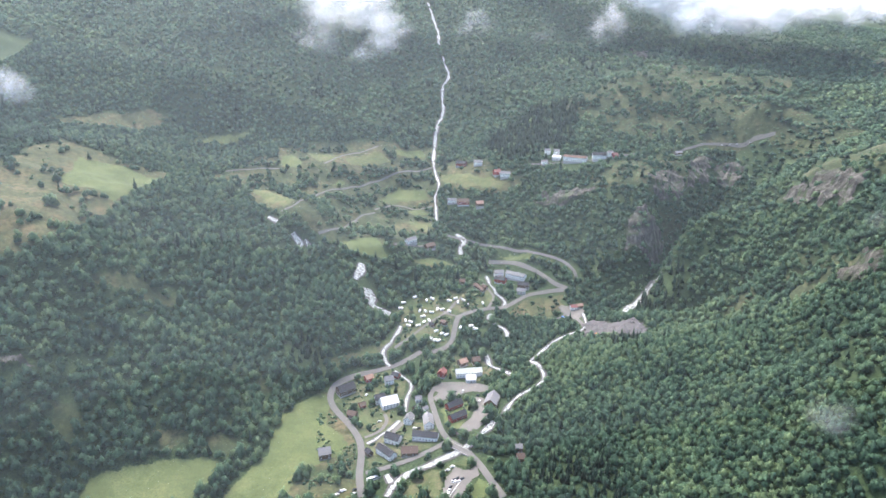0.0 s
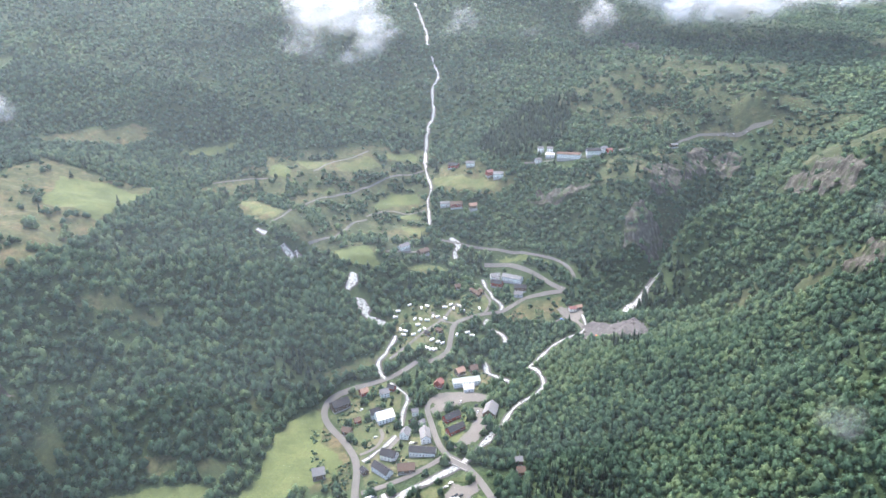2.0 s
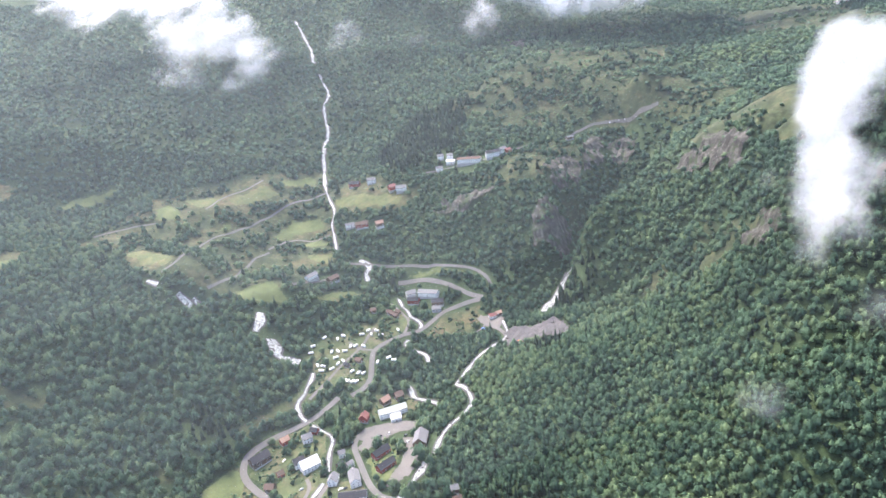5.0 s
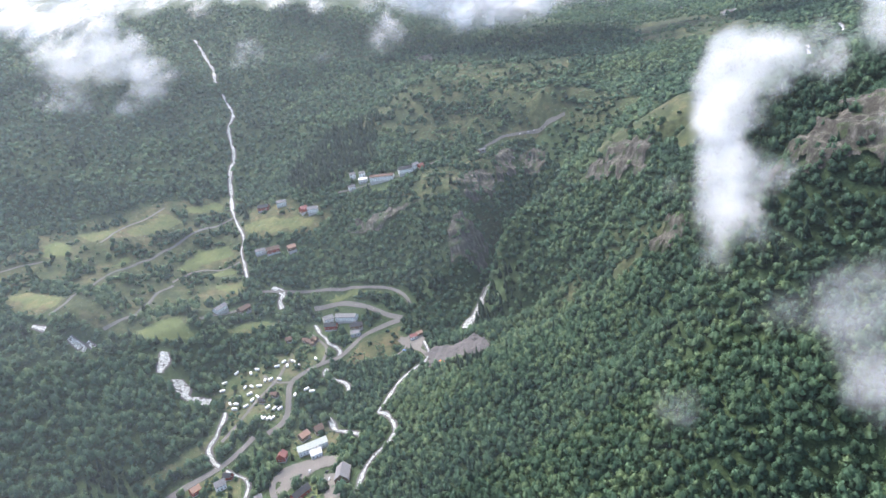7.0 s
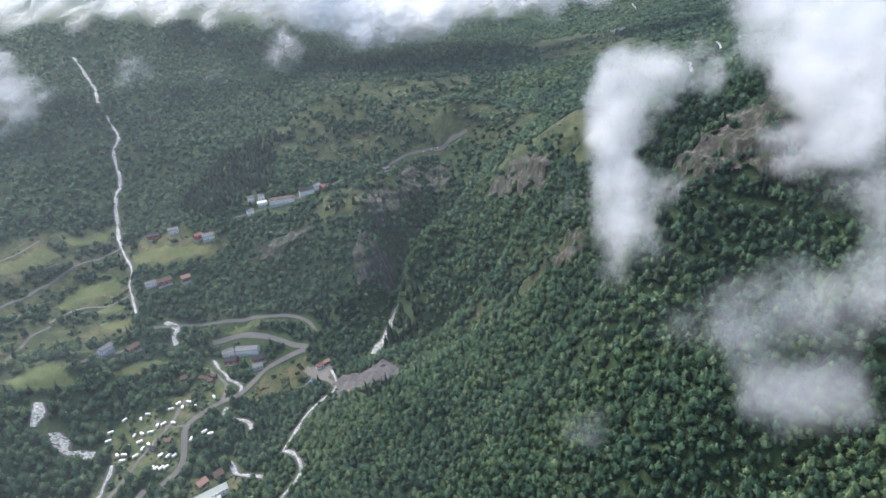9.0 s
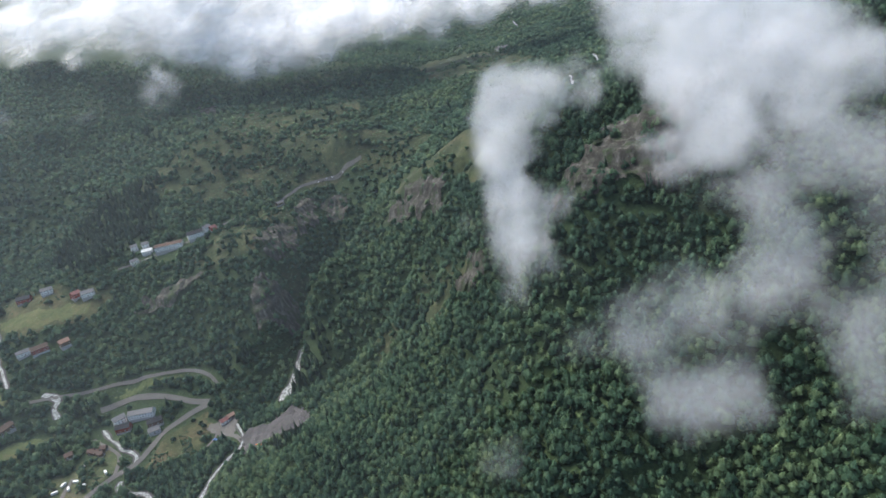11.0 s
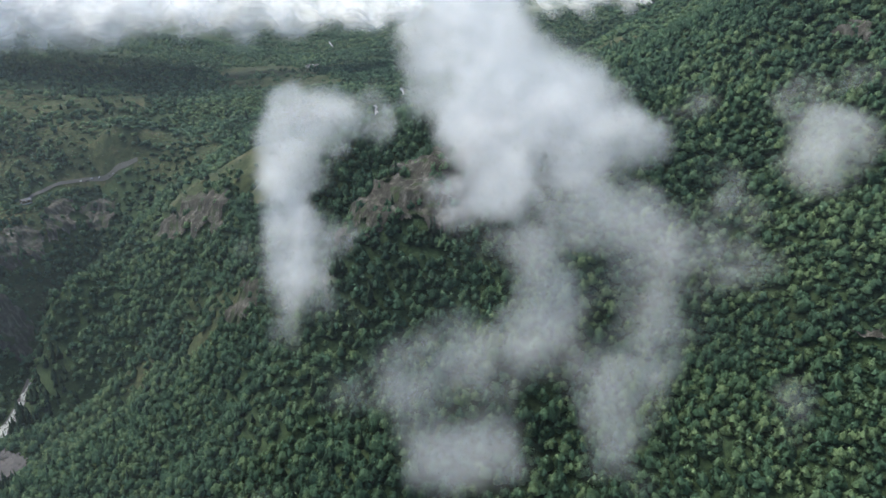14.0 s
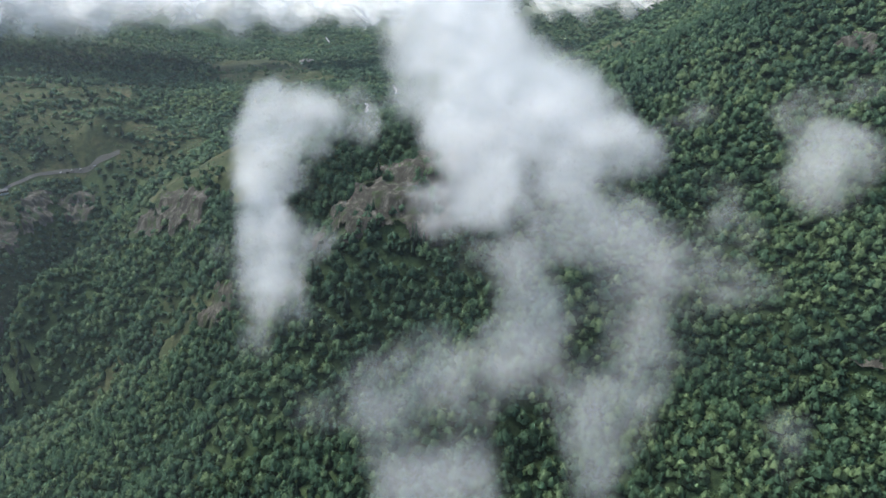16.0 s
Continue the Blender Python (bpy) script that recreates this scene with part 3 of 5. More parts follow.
FIELDS.append(('heath', 0.35, 'brown heath on the spur above the cliff', [(208, 935), (265, 944), (357, 1000), (415, 972), (374, 925), (276, 854), (234, 881)]))
FIELDS.append(('heath', 0.12, 'yellow-green heath on the cliff bench', [(433, 736), (468, 727), (515, 694), (528, 666), (413, 523), (473, 690), (436, 716)]))
FIELDS.append(('heath', 0.35, 'brown heath on the flank of the spur', [(301, 842), (339, 862), (311, 745), (320, 820), (303, 826)]))
FIELDS.append(('heath', 0.5, 'mossy heath with scattered birches on the plateau', [(249, 1215), (345, 1198), (513, 1283), (660, 1233), (608, 1114), (493, 1002), (611, 945), (579, 853), (504, 856), (496, 966), (389, 1028), (267, 1037), (219, 1142)]))
FIELDS.append(('heath', 0.5, 'mossy rib on the slope', [(349, 603), (380, 612), (372, 534), (380, 523), (366, 524), (347, 538), (339, 563)]))
FIELDS.append(('heath', 0.6, 'mossy rib on the slope', [(319, 659), (346, 665), (367, 655), (355, 630), (317, 599), (291, 582)]))
FIELDS.append(('heath', 0.1, 'yellow-green clearing far up the valley', [(799, 1205), (941, 1281), (994, 1158), (955, 1020), (865, 1075), (800, 1187)]))
FIELDS.append(('heath', 0.3, 'brown clearing in the wood on the hill', [(-363, 593), (-337, 629), (-290, 653), (-301, 631), (-344, 594)]))
FIELDS.append(('heath', 0.12, 'bare brown scar in the wood', [(-339, 473), (-327, 483), (-315, 472), (-320, 452), (-332, 455)]))
FIELDS.append(('heath', 0.3, 'brown scrub at the edge of the wood', [(-260, 475), (-231, 482), (-224, 468), (-243, 460)]))
FIELDS.append(('heath', 0.3, 'brown scrub at the edge of the wood', [(-216, 482), (-184, 491), (-170, 476), (-192, 467), (-215, 470)]))
FIELDS.append(('heath', 0.35, 'brown scrub in the wood', [(-197, 556), (-179, 578), (-167, 575), (-179, 551)]))
FIELDS.append(('pasture', 0.12, 'dry brown meadow at the village edge', [(-136, 442), (-110, 451), (-93, 451), (-75, 448), (-70, 417), (-131, 421)]))
FIELDS.append(('heath', 0.15, 'open pale fields far up the valley', [(903, 1390), (1075, 1389), (1057, 1207), (934, 1096), (820, 1185)]))
FIELDS.append(('heath', 0.15, 'pale meadow in the far side valley', [(1137, 607), (1082, 524), (1014, 454), (1022, 488), (1053, 546)]))
STREAMS.append((4, 'small far waterfall on a mountain side', [(1731, 1949), (1618, 1795)]))
STREAMS.append((3.5, 'white river bend in the upper valley', [(972, 901), (861, 787)]))
STREAMS.append((4, 'white river bend in the upper valley', [(776, 767), (528, 502)]))
STREAMS.append((3.5, 'small far waterfall on a dark slope', [(1218, 1615), (1142, 1501)]))
HOUSES.append((-102, 575, 36, 17.9, 11, 5, 'brown', 'dark', 'brown timber lodge with a dark roof'))
HOUSES.append((-80, 595, 33, 8.3, 7, 4, 'red', 'orange', 'small house with an orange roof'))
HOUSES.append((-58, 591, 17, 9.2, 8, 5, 'white', 'grey', 'white timber house with a grey roof'))
HOUSES.append((-51, 600, -26, 7.9, 6, 3, 'red', 'dark', 'small red shed by the brook'))
HOUSES.append((-55, 553, 24, 16.9, 13, 5, 'white', 'white', 'large building with a bright white roof'))
HOUSES.append((-65, 560, 21, 10.0, 9, 5, 'white', 'dark', 'white annex with a dark roof'))
HOUSES.append((-82, 552, 26, 6.0, 6, 3, 'red', 'brown', 'small red-brown cabin in a garden'))
HOUSES.append((-90, 537, -17, 8.4, 7, 3.5, 'brown', 'brown', 'brown cabin in a garden'))
HOUSES.append((-25, 557, 9, 6.0, 6, 4, 'white', 'grey', 'small white house'))
HOUSES.append((-27, 542, 44, 6.2, 5, 3.5, 'brown', 'dark', 'small dark shed'))
HOUSES.append((-18, 538, 37, 6.0, 5, 4, 'white', 'grey', 'small white house'))
HOUSES.append((-33, 522, 73, 9.6, 8, 5, 'white', 'grey', 'white house with a grey roof'))
HOUSES.append((-14, 514, 96, 16.2, 9, 5.5, 'white', 'grey', 'white two-storey house with a grey roof'))
HOUSES.append((-46, 493, -25, 14.2, 9, 5, 'white', 'dark', 'white house with a dark tiled roof'))
HOUSES.append((-51, 474, -45, 19.6, 8, 4.5, 'white', 'dark', 'long white house with a dark roof'))
HOUSES.append((-16, 492, -10, 23.3, 9, 4.5, 'white', 'dark', 'row house with dark roofs'))
HOUSES.append((-30, 473, 3, 14.5, 9, 3.5, 'brown', 'brown', 'low brown house with a brown roof'))
HOUSES.append((11, 544, 34, 16.8, 8, 4, 'red', 'dark', 'red timber house with a dark roof'))
HOUSES.append((14, 522, 34, 16.9, 8, 4, 'red', 'dark', 'long red timber house with a dark roof'))
HOUSES.append((49, 545, 74, 18.1, 12, 5, 'brown', 'grey', 'grey-roofed timber barn by the river'))
HOUSES.append((28, 606, 9, 28.4, 10, 5, 'white', 'green', 'long white school building with a pale green roof'))
HOUSES.append((30, 595, 4, 10.2, 8, 4, 'white', 'white', 'low white school wing'))
HOUSES.append((22, 625, 32, 9.6, 8, 4, 'brown', 'orange', 'house with an orange-brown roof'))
HOUSES.append((37, 629, 17, 8.3, 8, 4, 'brown', 'brown', 'brown timber house'))
HOUSES.append((-1, 603, 68, 8.5, 8, 4.5, 'red', 'red', 'red house with a bright red roof'))
HOUSES.append((-107, 477, 16, 10.5, 10, 5, 'brown', 'grey', 'grey-roofed barn on the meadow'))
HOUSES.append((66, 463, 5, 6.0, 6, 3.5, 'brown', 'grey', 'small cabin among the trees'))
HOUSES.append((66, 449, 4, 6.3, 7, 3.5, 'brown', 'brown', 'brown cabin among the trees'))
HOUSES.append((-67, 477, -57, 6.9, 5, 3, 'brown', 'dark', 'dark shed beside the road'))
HOUSES.append((78, 815, 8, 12.4, 8, 5, 'white', 'grey', 'white house by the hairpin'))
HOUSES.append((100, 801, -35, 28.0, 9, 5.5, 'white', 'grey', 'long white guest house'))
HOUSES.append((79, 799, -28, 14.8, 8, 4.5, 'red', 'dark', 'dark red house'))
HOUSES.append((108, 780, -15, 14.6, 8, 4, 'brown', 'dark', 'dark timber house'))
HOUSES.append((104, 769, -10, 11.0, 7, 3.5, 'grey', 'grey', 'low grey building'))
HOUSES.append((45, 777, -33, 6.0, 5, 3, 'brown', 'brown', 'brown camp cabin'))
HOUSES.append((49, 773, -31, 6.0, 5, 3, 'brown', 'brown', 'brown camp cabin'))
HOUSES.append((52, 768, -33, 6.0, 5, 3, 'brown', 'brown', 'brown camp cabin'))
HOUSES.append((56, 776, -34, 6.0, 5, 3, 'brown', 'brown', 'brown camp cabin'))
HOUSES.append((26, 783, -4, 7.0, 6, 3, 'brown', 'brown', 'brown cabin at the wood edge'))
HOUSES.append((-13, 686, -37, 6.4, 4, 3, 'brown', 'dark', 'camp service hut'))
HOUSES.append((1, 689, -40, 7.6, 5, 3, 'brown', 'brown', 'brown camp hut'))
HOUSES.append((166, 729, 3, 8.0, 6, 3, 'white', 'red', 'works barrack with a red roof'))
HOUSES.append((174, 730, 11, 6.9, 5, 3, 'brown', 'orange', 'works shed'))
HOUSES.append((31, 1041, -24, 16.9, 8, 5, 'red', 'dark', 'red farm barn'))
HOUSES.append((58, 1021, -12, 13.2, 7, 5, 'white', 'grey', 'white farmhouse'))
HOUSES.append((86, 987, 24, 10.5, 8, 5, 'red', 'red', 'red and white farmhouse'))
HOUSES.append((99, 978, -13, 14.8, 8, 5, 'white', 'grey', 'white farmhouse'))
HOUSES.append((31, 935, 2, 17.6, 8, 5, 'red', 'brown', 'red and white house'))
HOUSES.append((56, 931, 14, 11.0, 8, 4.5, 'brown', 'orange', 'house with an orange-brown roof'))
HOUSES.append((14, 941, 2, 13.6, 6, 4, 'white', 'grey', 'grey-roofed farm building'))
HOUSES.append((-45, 832, 49, 18.0, 7, 4, 'white', 'grey', 'white farmhouse on the terrace'))
HOUSES.append((-19, 839, 40, 15.5, 8, 4, 'brown', 'brown', 'brown farm buildings'))
HOUSES.append((171, 1018, 0, 8.6, 6, 5, 'white', 'grey', 'white house by the wood'))
HOUSES.append((185, 1012, -18, 8.5, 6, 5, 'white', 'grey', 'white house by the wood'))
HOUSES.append((183, 998, -27, 13.1, 6, 4, 'white', 'white', 'white house by the mountain road'))
HOUSES.append((163, 992, 6, 9.4, 6, 4, 'white', 'grey', 'white house by the mountain road'))
HOUSES.append((208, 975, -29, 36.5, 9, 6, 'white', 'brown', 'long white hotel with a brown roof'))
HOUSES.append((242, 962, -2, 20.5, 9, 6, 'white', 'dark', 'white hotel wing with a dark roof'))
HOUSES.append((258, 962, 20, 9.6, 7, 6, 'white', 'grey', 'white hotel annex'))
HOUSES.append((265, 959, 27, 8.6, 6, 4, 'red', 'red', 'small red house beside the hotel'))
HOUSES.append((375, 992, 16, 12.0, 5, 3, 'brown', 'grey', 'viewpoint kiosk'))
CARAVANS.append((-53, 722, 0))
CARAVANS.append((-36, 740, 47))
CARAVANS.append((-21, 734, 94))
CARAVANS.append((-14, 737, 141))
CARAVANS.append((-50, 731, 8))
CARAVANS.append((-37, 706, 55))
CARAVANS.append((-46, 700, 102))
CARAVANS.append((-40, 697, 149))
CARAVANS.append((-25, 705, 16))
CARAVANS.append((-23, 694, 63))
CARAVANS.append((-17, 696, 110))
CARAVANS.append((-42, 690, 157))
CARAVANS.append((-30, 689, 24))
CARAVANS.append((-29, 717, 71))
CARAVANS.append((-22, 715, 118))
CARAVANS.append((-14, 712, 165))
CARAVANS.append((-1, 716, 32))
CARAVANS.append((-7, 717, 79))
CARAVANS.append((8, 713, 126))
CARAVANS.append((8, 734, 173))
CARAVANS.append((16, 741, 40))
CARAVANS.append((19, 733, 87))
CARAVANS.append((26, 740, 134))
CARAVANS.append((30, 731, 1))
CARAVANS.append((34, 757, 48))
CARAVANS.append((51, 737, 95))
CARAVANS.append((-22, 666, 40))
CARAVANS.append((-17, 664, 40))
CARAVANS.append((-14, 662, 40))
CARAVANS.append((-9, 660, 40))
CARAVANS.append((-5, 659, 40))
CARAVANS.append((-8, 675, 40))
CARAVANS.append((-1, 671, 40))
CARAVANS.append((4, 669, 40))
CARAVANS.append((39, 684, 158))
CARAVANS.append((34, 689, 25))
CARAVANS.append((21, 683, 72))
CARS.append((8, 450, 20))
CARS.append((4, 446, 20))
CARS.append((9, 433, 60))
CARS.append((10, 431, 60))
CARS.append((6, 425, 60))
CARS.append((5, 422, 60))
CARS.append((4, 418, 60))
CARS.append((12, 435, 60))
CARS.append((8, 432, 60))
CARS.append((-27, 510, 20))
CARS.append((-23, 509, 40))
CARS.append((-62, 526, 30))
CARS.append((-80, 571, 60))
CARS.append((12, 573, 30))
CARS.append((21, 574, 70))
CARS.append((31, 555, 30))
CARS.append((36, 564, 50))
CARS.append((37, 552, 60))
CARS.append((447, 1003, 70))
CARS.append((454, 999, 0))
CARS.append((460, 998, 15))
CARS.append((468, 993, 40))
CARS.append((477, 984, 70))
CARS.append((481, 980, 85))
CLIFFS.append(('pale grey overhanging cliff under the viewpoint', [(398, 982), (420, 984), (421, 970), (405, 935), (377, 915), (358, 910), (372, 940)]))
CLIFFS.append(('brown-grey cliff of the spur', [(293, 866), (341, 938), (363, 928), (347, 893), (310, 848), (285, 849)]))
CLIFFS.append(('long brown-grey rock step below the hotel', [(136, 919), (179, 904), (221, 903), (224, 888), (177, 890), (144, 902)]))
CLIFFS.append(('dark wet cliff in the gorge', [(423, 972), (455, 975), (465, 948), (448, 933), (423, 941)]))
CLIFFS.append(('dark grey cliff with white streaks under the bench', [(406, 744), (427, 724), (451, 706), (460, 667), (436, 638), (423, 658), (414, 670), (407, 708)]))
CLIFFS.append(('grey rock face among trees', [(244, 807), (263, 801), (278, 794), (261, 783), (242, 792)]))
CLIFFS.append(('dark wet crag in the cloud', [(385, 436), (404, 426), (429, 416), (456, 408), (484, 394), (482, 368), (460, 346), (435, 349), (414, 372), (396, 396)]))
CLIFFS.append(('grey slab on the slope', [(359, 534), (379, 514), (365, 475), (349, 498)]))
CLIFFS.append(('dark rock band on the mountain side', [(655, 187), (657, 171), (646, 152), (638, 156), (645, 178)]))
CLIFFS.append(('dark rock band on the mountain side', [(638, 235), (650, 211), (641, 210), (632, 228)]))
CLIFFS.append(('dark rock slab on the slope', [(468, 125), (476, 114), (471, 106), (467, 120)]))
CLIFFS.append(('pale rock outcrop on the plateau', [(419, 1453), (451, 1447), (414, 1321), (398, 1354)]))
CLIFFS.append(('grey rock face at the gorge mouth', [(246, 813), (305, 818), (289, 779), (249, 790)]))
CLIFFS.append(('dark rock step on the wooded hill', [(-384, 483), (-365, 498), (-359, 494), (-380, 473)]))
NEAR_CLOUD, LOW_WISPS, SHOULDER_WISPS, FAR_WISPS, DECK = [], [], [], [], []
NEAR_CLOUD += [(411, 483, 309, 18, 1.3), (402, 483, 290, 18, 1.3), (393, 481, 267, 17, 1.3), (379, 466, 251, 15, 1.3), (369, 448, 236, 14, 1.1), (408, 489, 315, 9, 1.2), (422, 468, 307, 15, 1.2), (430, 457, 305, 12, 0.9), (435, 447, 299, 11, 0.8), (416, 463, 286, 17, 1.1), (402, 464, 264, 12, 1.0), (443, 444, 311, 10, 0.5), (452, 441, 324, 9, 0.35), (453, 428, 305, 11, 0.45), (445, 430, 290, 11, 0.5), (443, 400, 298, 8, 0.3)]
NEAR_CLOUD += [(361, 436, 225, 18, 0.6), (352, 416, 208, 21, 0.5), (338, 404, 193, 19, 0.4), (382, 416, 228, 15, 0.45), (350, 389, 193, 16, 0.32), (391, 410, 230, 11, 0.3), (412, 438, 257, 9, 0.3), (491, 395, 359, 32, 1.1), (506, 386, 374, 32, 1.1), (505, 370, 348, 28, 1.2), (481, 401, 351, 16, 0.5), (470, 413, 348, 15, 0.4), (468, 401, 331, 17, 0.5), (478, 379, 318, 27, 1.1), (497, 354, 314, 33, 1.2), (518, 330, 318, 26, 1.2)]
NEAR_CLOUD += [(531, 306, 307, 23, 1.1), (525, 289, 293, 21, 1.0), (499, 309, 287, 27, 1.1), (472, 336, 284, 25, 1.1), (460, 364, 290, 18, 0.9), (458, 317, 266, 20, 1.0), (437, 328, 261, 19, 1.0), (416, 339, 256, 14, 0.9), (422, 361, 266, 10, 0.6), (529, 266, 284, 17, 0.8), (538, 259, 285, 12, 0.6), (498, 279, 272, 18, 0.6)]
LOW_WISPS += [(462, 275, 254, 20, 1.0), (465, 257, 249, 19, 1.0), (472, 239, 244, 17, 0.9), (473, 228, 239, 12, 0.7), (434, 281, 241, 16, 0.6), (420, 299, 241, 15, 0.4), (403, 319, 241, 14, 0.25), (471, 217, 231, 15, 0.5), (461, 195, 232, 15, 0.5), (474, 178, 230, 14, 0.45), (484, 170, 235, 10, 0.3), (416, 276, 227, 15, 0.85), (404, 261, 211, 16, 0.85), (385, 260, 198, 15, 0.75), (364, 270, 190, 16, 0.6), (353, 291, 194, 15, 0.6)]
LOW_WISPS += [(331, 299, 185, 16, 0.55), (320, 312, 185, 13, 0.4), (327, 284, 176, 13, 0.4), (343, 264, 176, 12, 0.35), (297, 329, 180, 14, 0.22), (304, 278, 163, 11, 0.8), (308, 263, 159, 13, 0.8), (319, 253, 160, 13, 0.5), (329, 244, 162, 11, 0.4), (444, 228, 220, 14, 0.65), (429, 213, 202, 13, 0.85), (410, 210, 188, 15, 0.85), (389, 215, 180, 16, 0.7), (375, 205, 169, 13, 0.6), (359, 196, 158, 13, 0.5), (389, 228, 185, 12, 0.5)]
SHOULDER_WISPS += [(538, 157, 287, 19, 1.0), (517, 158, 278, 13, 0.9), (557, 153, 295, 12, 0.7), (540, 142, 282, 11, 0.5), (569, 179, 315, 14, 0.5), (552, 187, 308, 9, 0.35), (607, 150, 324, 15, 0.6), (525, 228, 312, 10, 0.4), (557, 256, 297, 13, 0.45), (479, 203, 275, 13, 0.4), (483, 187, 261, 12, 0.35), (486, 178, 252, 9, 0.3), (411, 133, 181, 13, 0.3), (421, 141, 187, 9, 0.25), (383, 160, 173, 9, 0.2)]
LOW_WISPS += [(340, 284, 183, 29, 0.15), (394, 273, 211, 29, 0.15), (420, 225, 202, 31, 0.17), (379, 212, 173, 28, 0.15), (319, 260, 163, 22, 0.17), (473, 211, 229, 30, 0.15), (372, 335, 229, 22, 0.10), (315, 315, 183, 19, 0.12), (345, 239, 168, 21, 0.10), (433, 193, 194, 20, 0.09)]
NEAR_CLOUD += [(380, 440, 216, 22, 0.4), (366, 466, 202, 20, 0.3), (392, 515, 204, 18, 0.22), (356, 430, 196, 20, 0.3)]
LOW_WISPS += [(252, 352, 116, 13, 0.3), (262, 345, 124, 12, 0.25), (244, 362, 120, 12, 0.2), (240, 346, 106, 13, 0.2), (272, 352, 134, 11, 0.2)]
FAR_WISPS += [(-255, 1356, 354, 40, 1.0), (-213, 1362, 400, 52, 1.0), (-149, 1370, 411, 56, 1.0), (-110, 1375, 384, 47, 1.0), (-123, 1374, 345, 31, 1.0), (-170, 1369, 328, 31, 0.8), (-294, 1348, 354, 27, 0.9), (-256, 1353, 427, 56, 1.0), (-187, 1363, 449, 56, 1.0), (65, 1377, 395, 37, 0.75), (48, 1378, 379, 22, 0.6), (327, 1340, 380, 45, 0.9), (353, 1333, 389, 31, 0.8), (205, 1364, 364, 25, 0.5), (-288, 1346, 261, 17, 0.45), (-443, 1300, 225, 20, 0.35)]
FAR_WISPS += [(-624, 936, 285, 26, 1.0), (-605, 934, 279, 18, 1.0), (-633, 946, 300, 24, 1.0), (-646, 937, 289, 28, 1.0)]
FAR_WISPS += [(-766, 1145, 289, 52, 1.0), (-751, 1153, 264, 37, 0.8), (-777, 1139, 308, 50, 1.0)]
DECK += [(412, 1417, 453, 53, 1.0), (489, 1394, 429, 64, 1.0), (554, 1371, 406, 64, 1.0), (621, 1341, 405, 64, 1.0), (683, 1311, 414, 64, 1.0), (748, 1274, 422, 59, 1.0), (809, 1236, 425, 59, 1.0)]
DECK += [(228, 1816, 603, 75, 1.0), (302, 1767, 607, 75, 1.0), (376, 1718, 611, 70, 1.0), (182, 1833, 565, 60, 1.0), (446, 1667, 604, 70, 1.0), (1366, 806, 429, 45, 1.0), (1414, 753, 440, 50, 1.0), (1464, 688, 435, 45, 1.0), (1519, 626, 446, 45, 1.0)]
DECK += [(-147, 1533, 536, 56, 1.0), (-102, 1539, 536, 56, 1.0), (-18, 1546, 537, 56, 1.0), (70, 1549, 533, 56, 1.0), (159, 1548, 512, 56, 1.0), (256, 1540, 498, 53, 1.0), (345, 1527, 482, 53, 1.0), (435, 1509, 464, 56, 1.0)]
DECK += [(-443, 1451, 509, 60, 1.0), (-372, 1473, 516, 60, 1.0), (-295, 1495, 496, 60, 1.0), (-205, 1514, 496, 60, 1.0)]
DECK += [(403, 1532, 547, 114, 1.0), (473, 1520, 508, 100, 1.0), (555, 1499, 486, 107, 1.0), (646, 1466, 483, 107, 1.0), (739, 1425, 479, 100, 1.0), (834, 1376, 474, 93, 1.0), (924, 1322, 452, 80, 1.0), (1014, 1257, 440, 73, 1.0), (1100, 1185, 427, 64, 1.0), (1173, 1113, 422, 60, 1.0)]
DECK += [(584, 1507, 428, 50, 1.0), (645, 1485, 435, 50, 1.0), (715, 1457, 432, 48, 1.0), (789, 1422, 440, 48, 1.0), (863, 1382, 437, 48, 1.0), (938, 1335, 439, 48, 1.0), (1004, 1289, 437, 45, 1.0), (1070, 1238, 433, 45, 1.0), (1133, 1182, 434, 45, 1.0), (1195, 1121, 437, 45, 1.0), (1261, 1046, 443, 48, 1.0), (1527, 560, 459, 40, 1.0)]
DECK += [(1074, 1229, 425, 42, 1.0), (1146, 1164, 420, 40, 1.0), (1215, 1092, 426, 46, 1.0), (1280, 1016, 432, 46, 1.0), (1339, 935, 432, 46, 1.0), (1391, 852, 449, 46, 1.0), (1438, 767, 436, 42, 1.0), (1477, 682, 440, 42, 1.0), (1510, 598, 446, 40, 1.0)]
BUS = (-59, 442, 30)
LORRY_BLUE = (150, 708, -62)
LORRY_ORANGE = (177, 647, -67)
BRIDGE = (14, 473, -40, 24.0)
CARS.append((-88, 427, 35))
CARS.append((-87, 429, 35))
CARS.append((-85, 431, 35))
CARS.append((-83, 431, 35))
CARS.append((-74, 431, 35))
CARS.append((-74, 427, 35))
CARS.append((-74, 423, 35))
CARS.append((16, 434, 35))
CARS.append((13, 431, 35))
PARK_WALL = (11, 425, -117)
HOUSES.append((1081, 1285, -82, 10.3, 7, 4, 'white', 'grey', 'small farmhouse far up the valley'))
HOUSES.append((1101, 1297, -94, 13.4, 7, 4, 'white', 'grey', 'small farmhouse far up the valley'))
HOUSES.append((1089, 1271, -48, 7.6, 7, 4, 'brown', 'grey', 'small farmhouse far up the valley'))
HOUSES.append((1101, 1276, -78, 9.7, 7, 4, 'white', 'grey', 'small farmhouse far up the valley'))


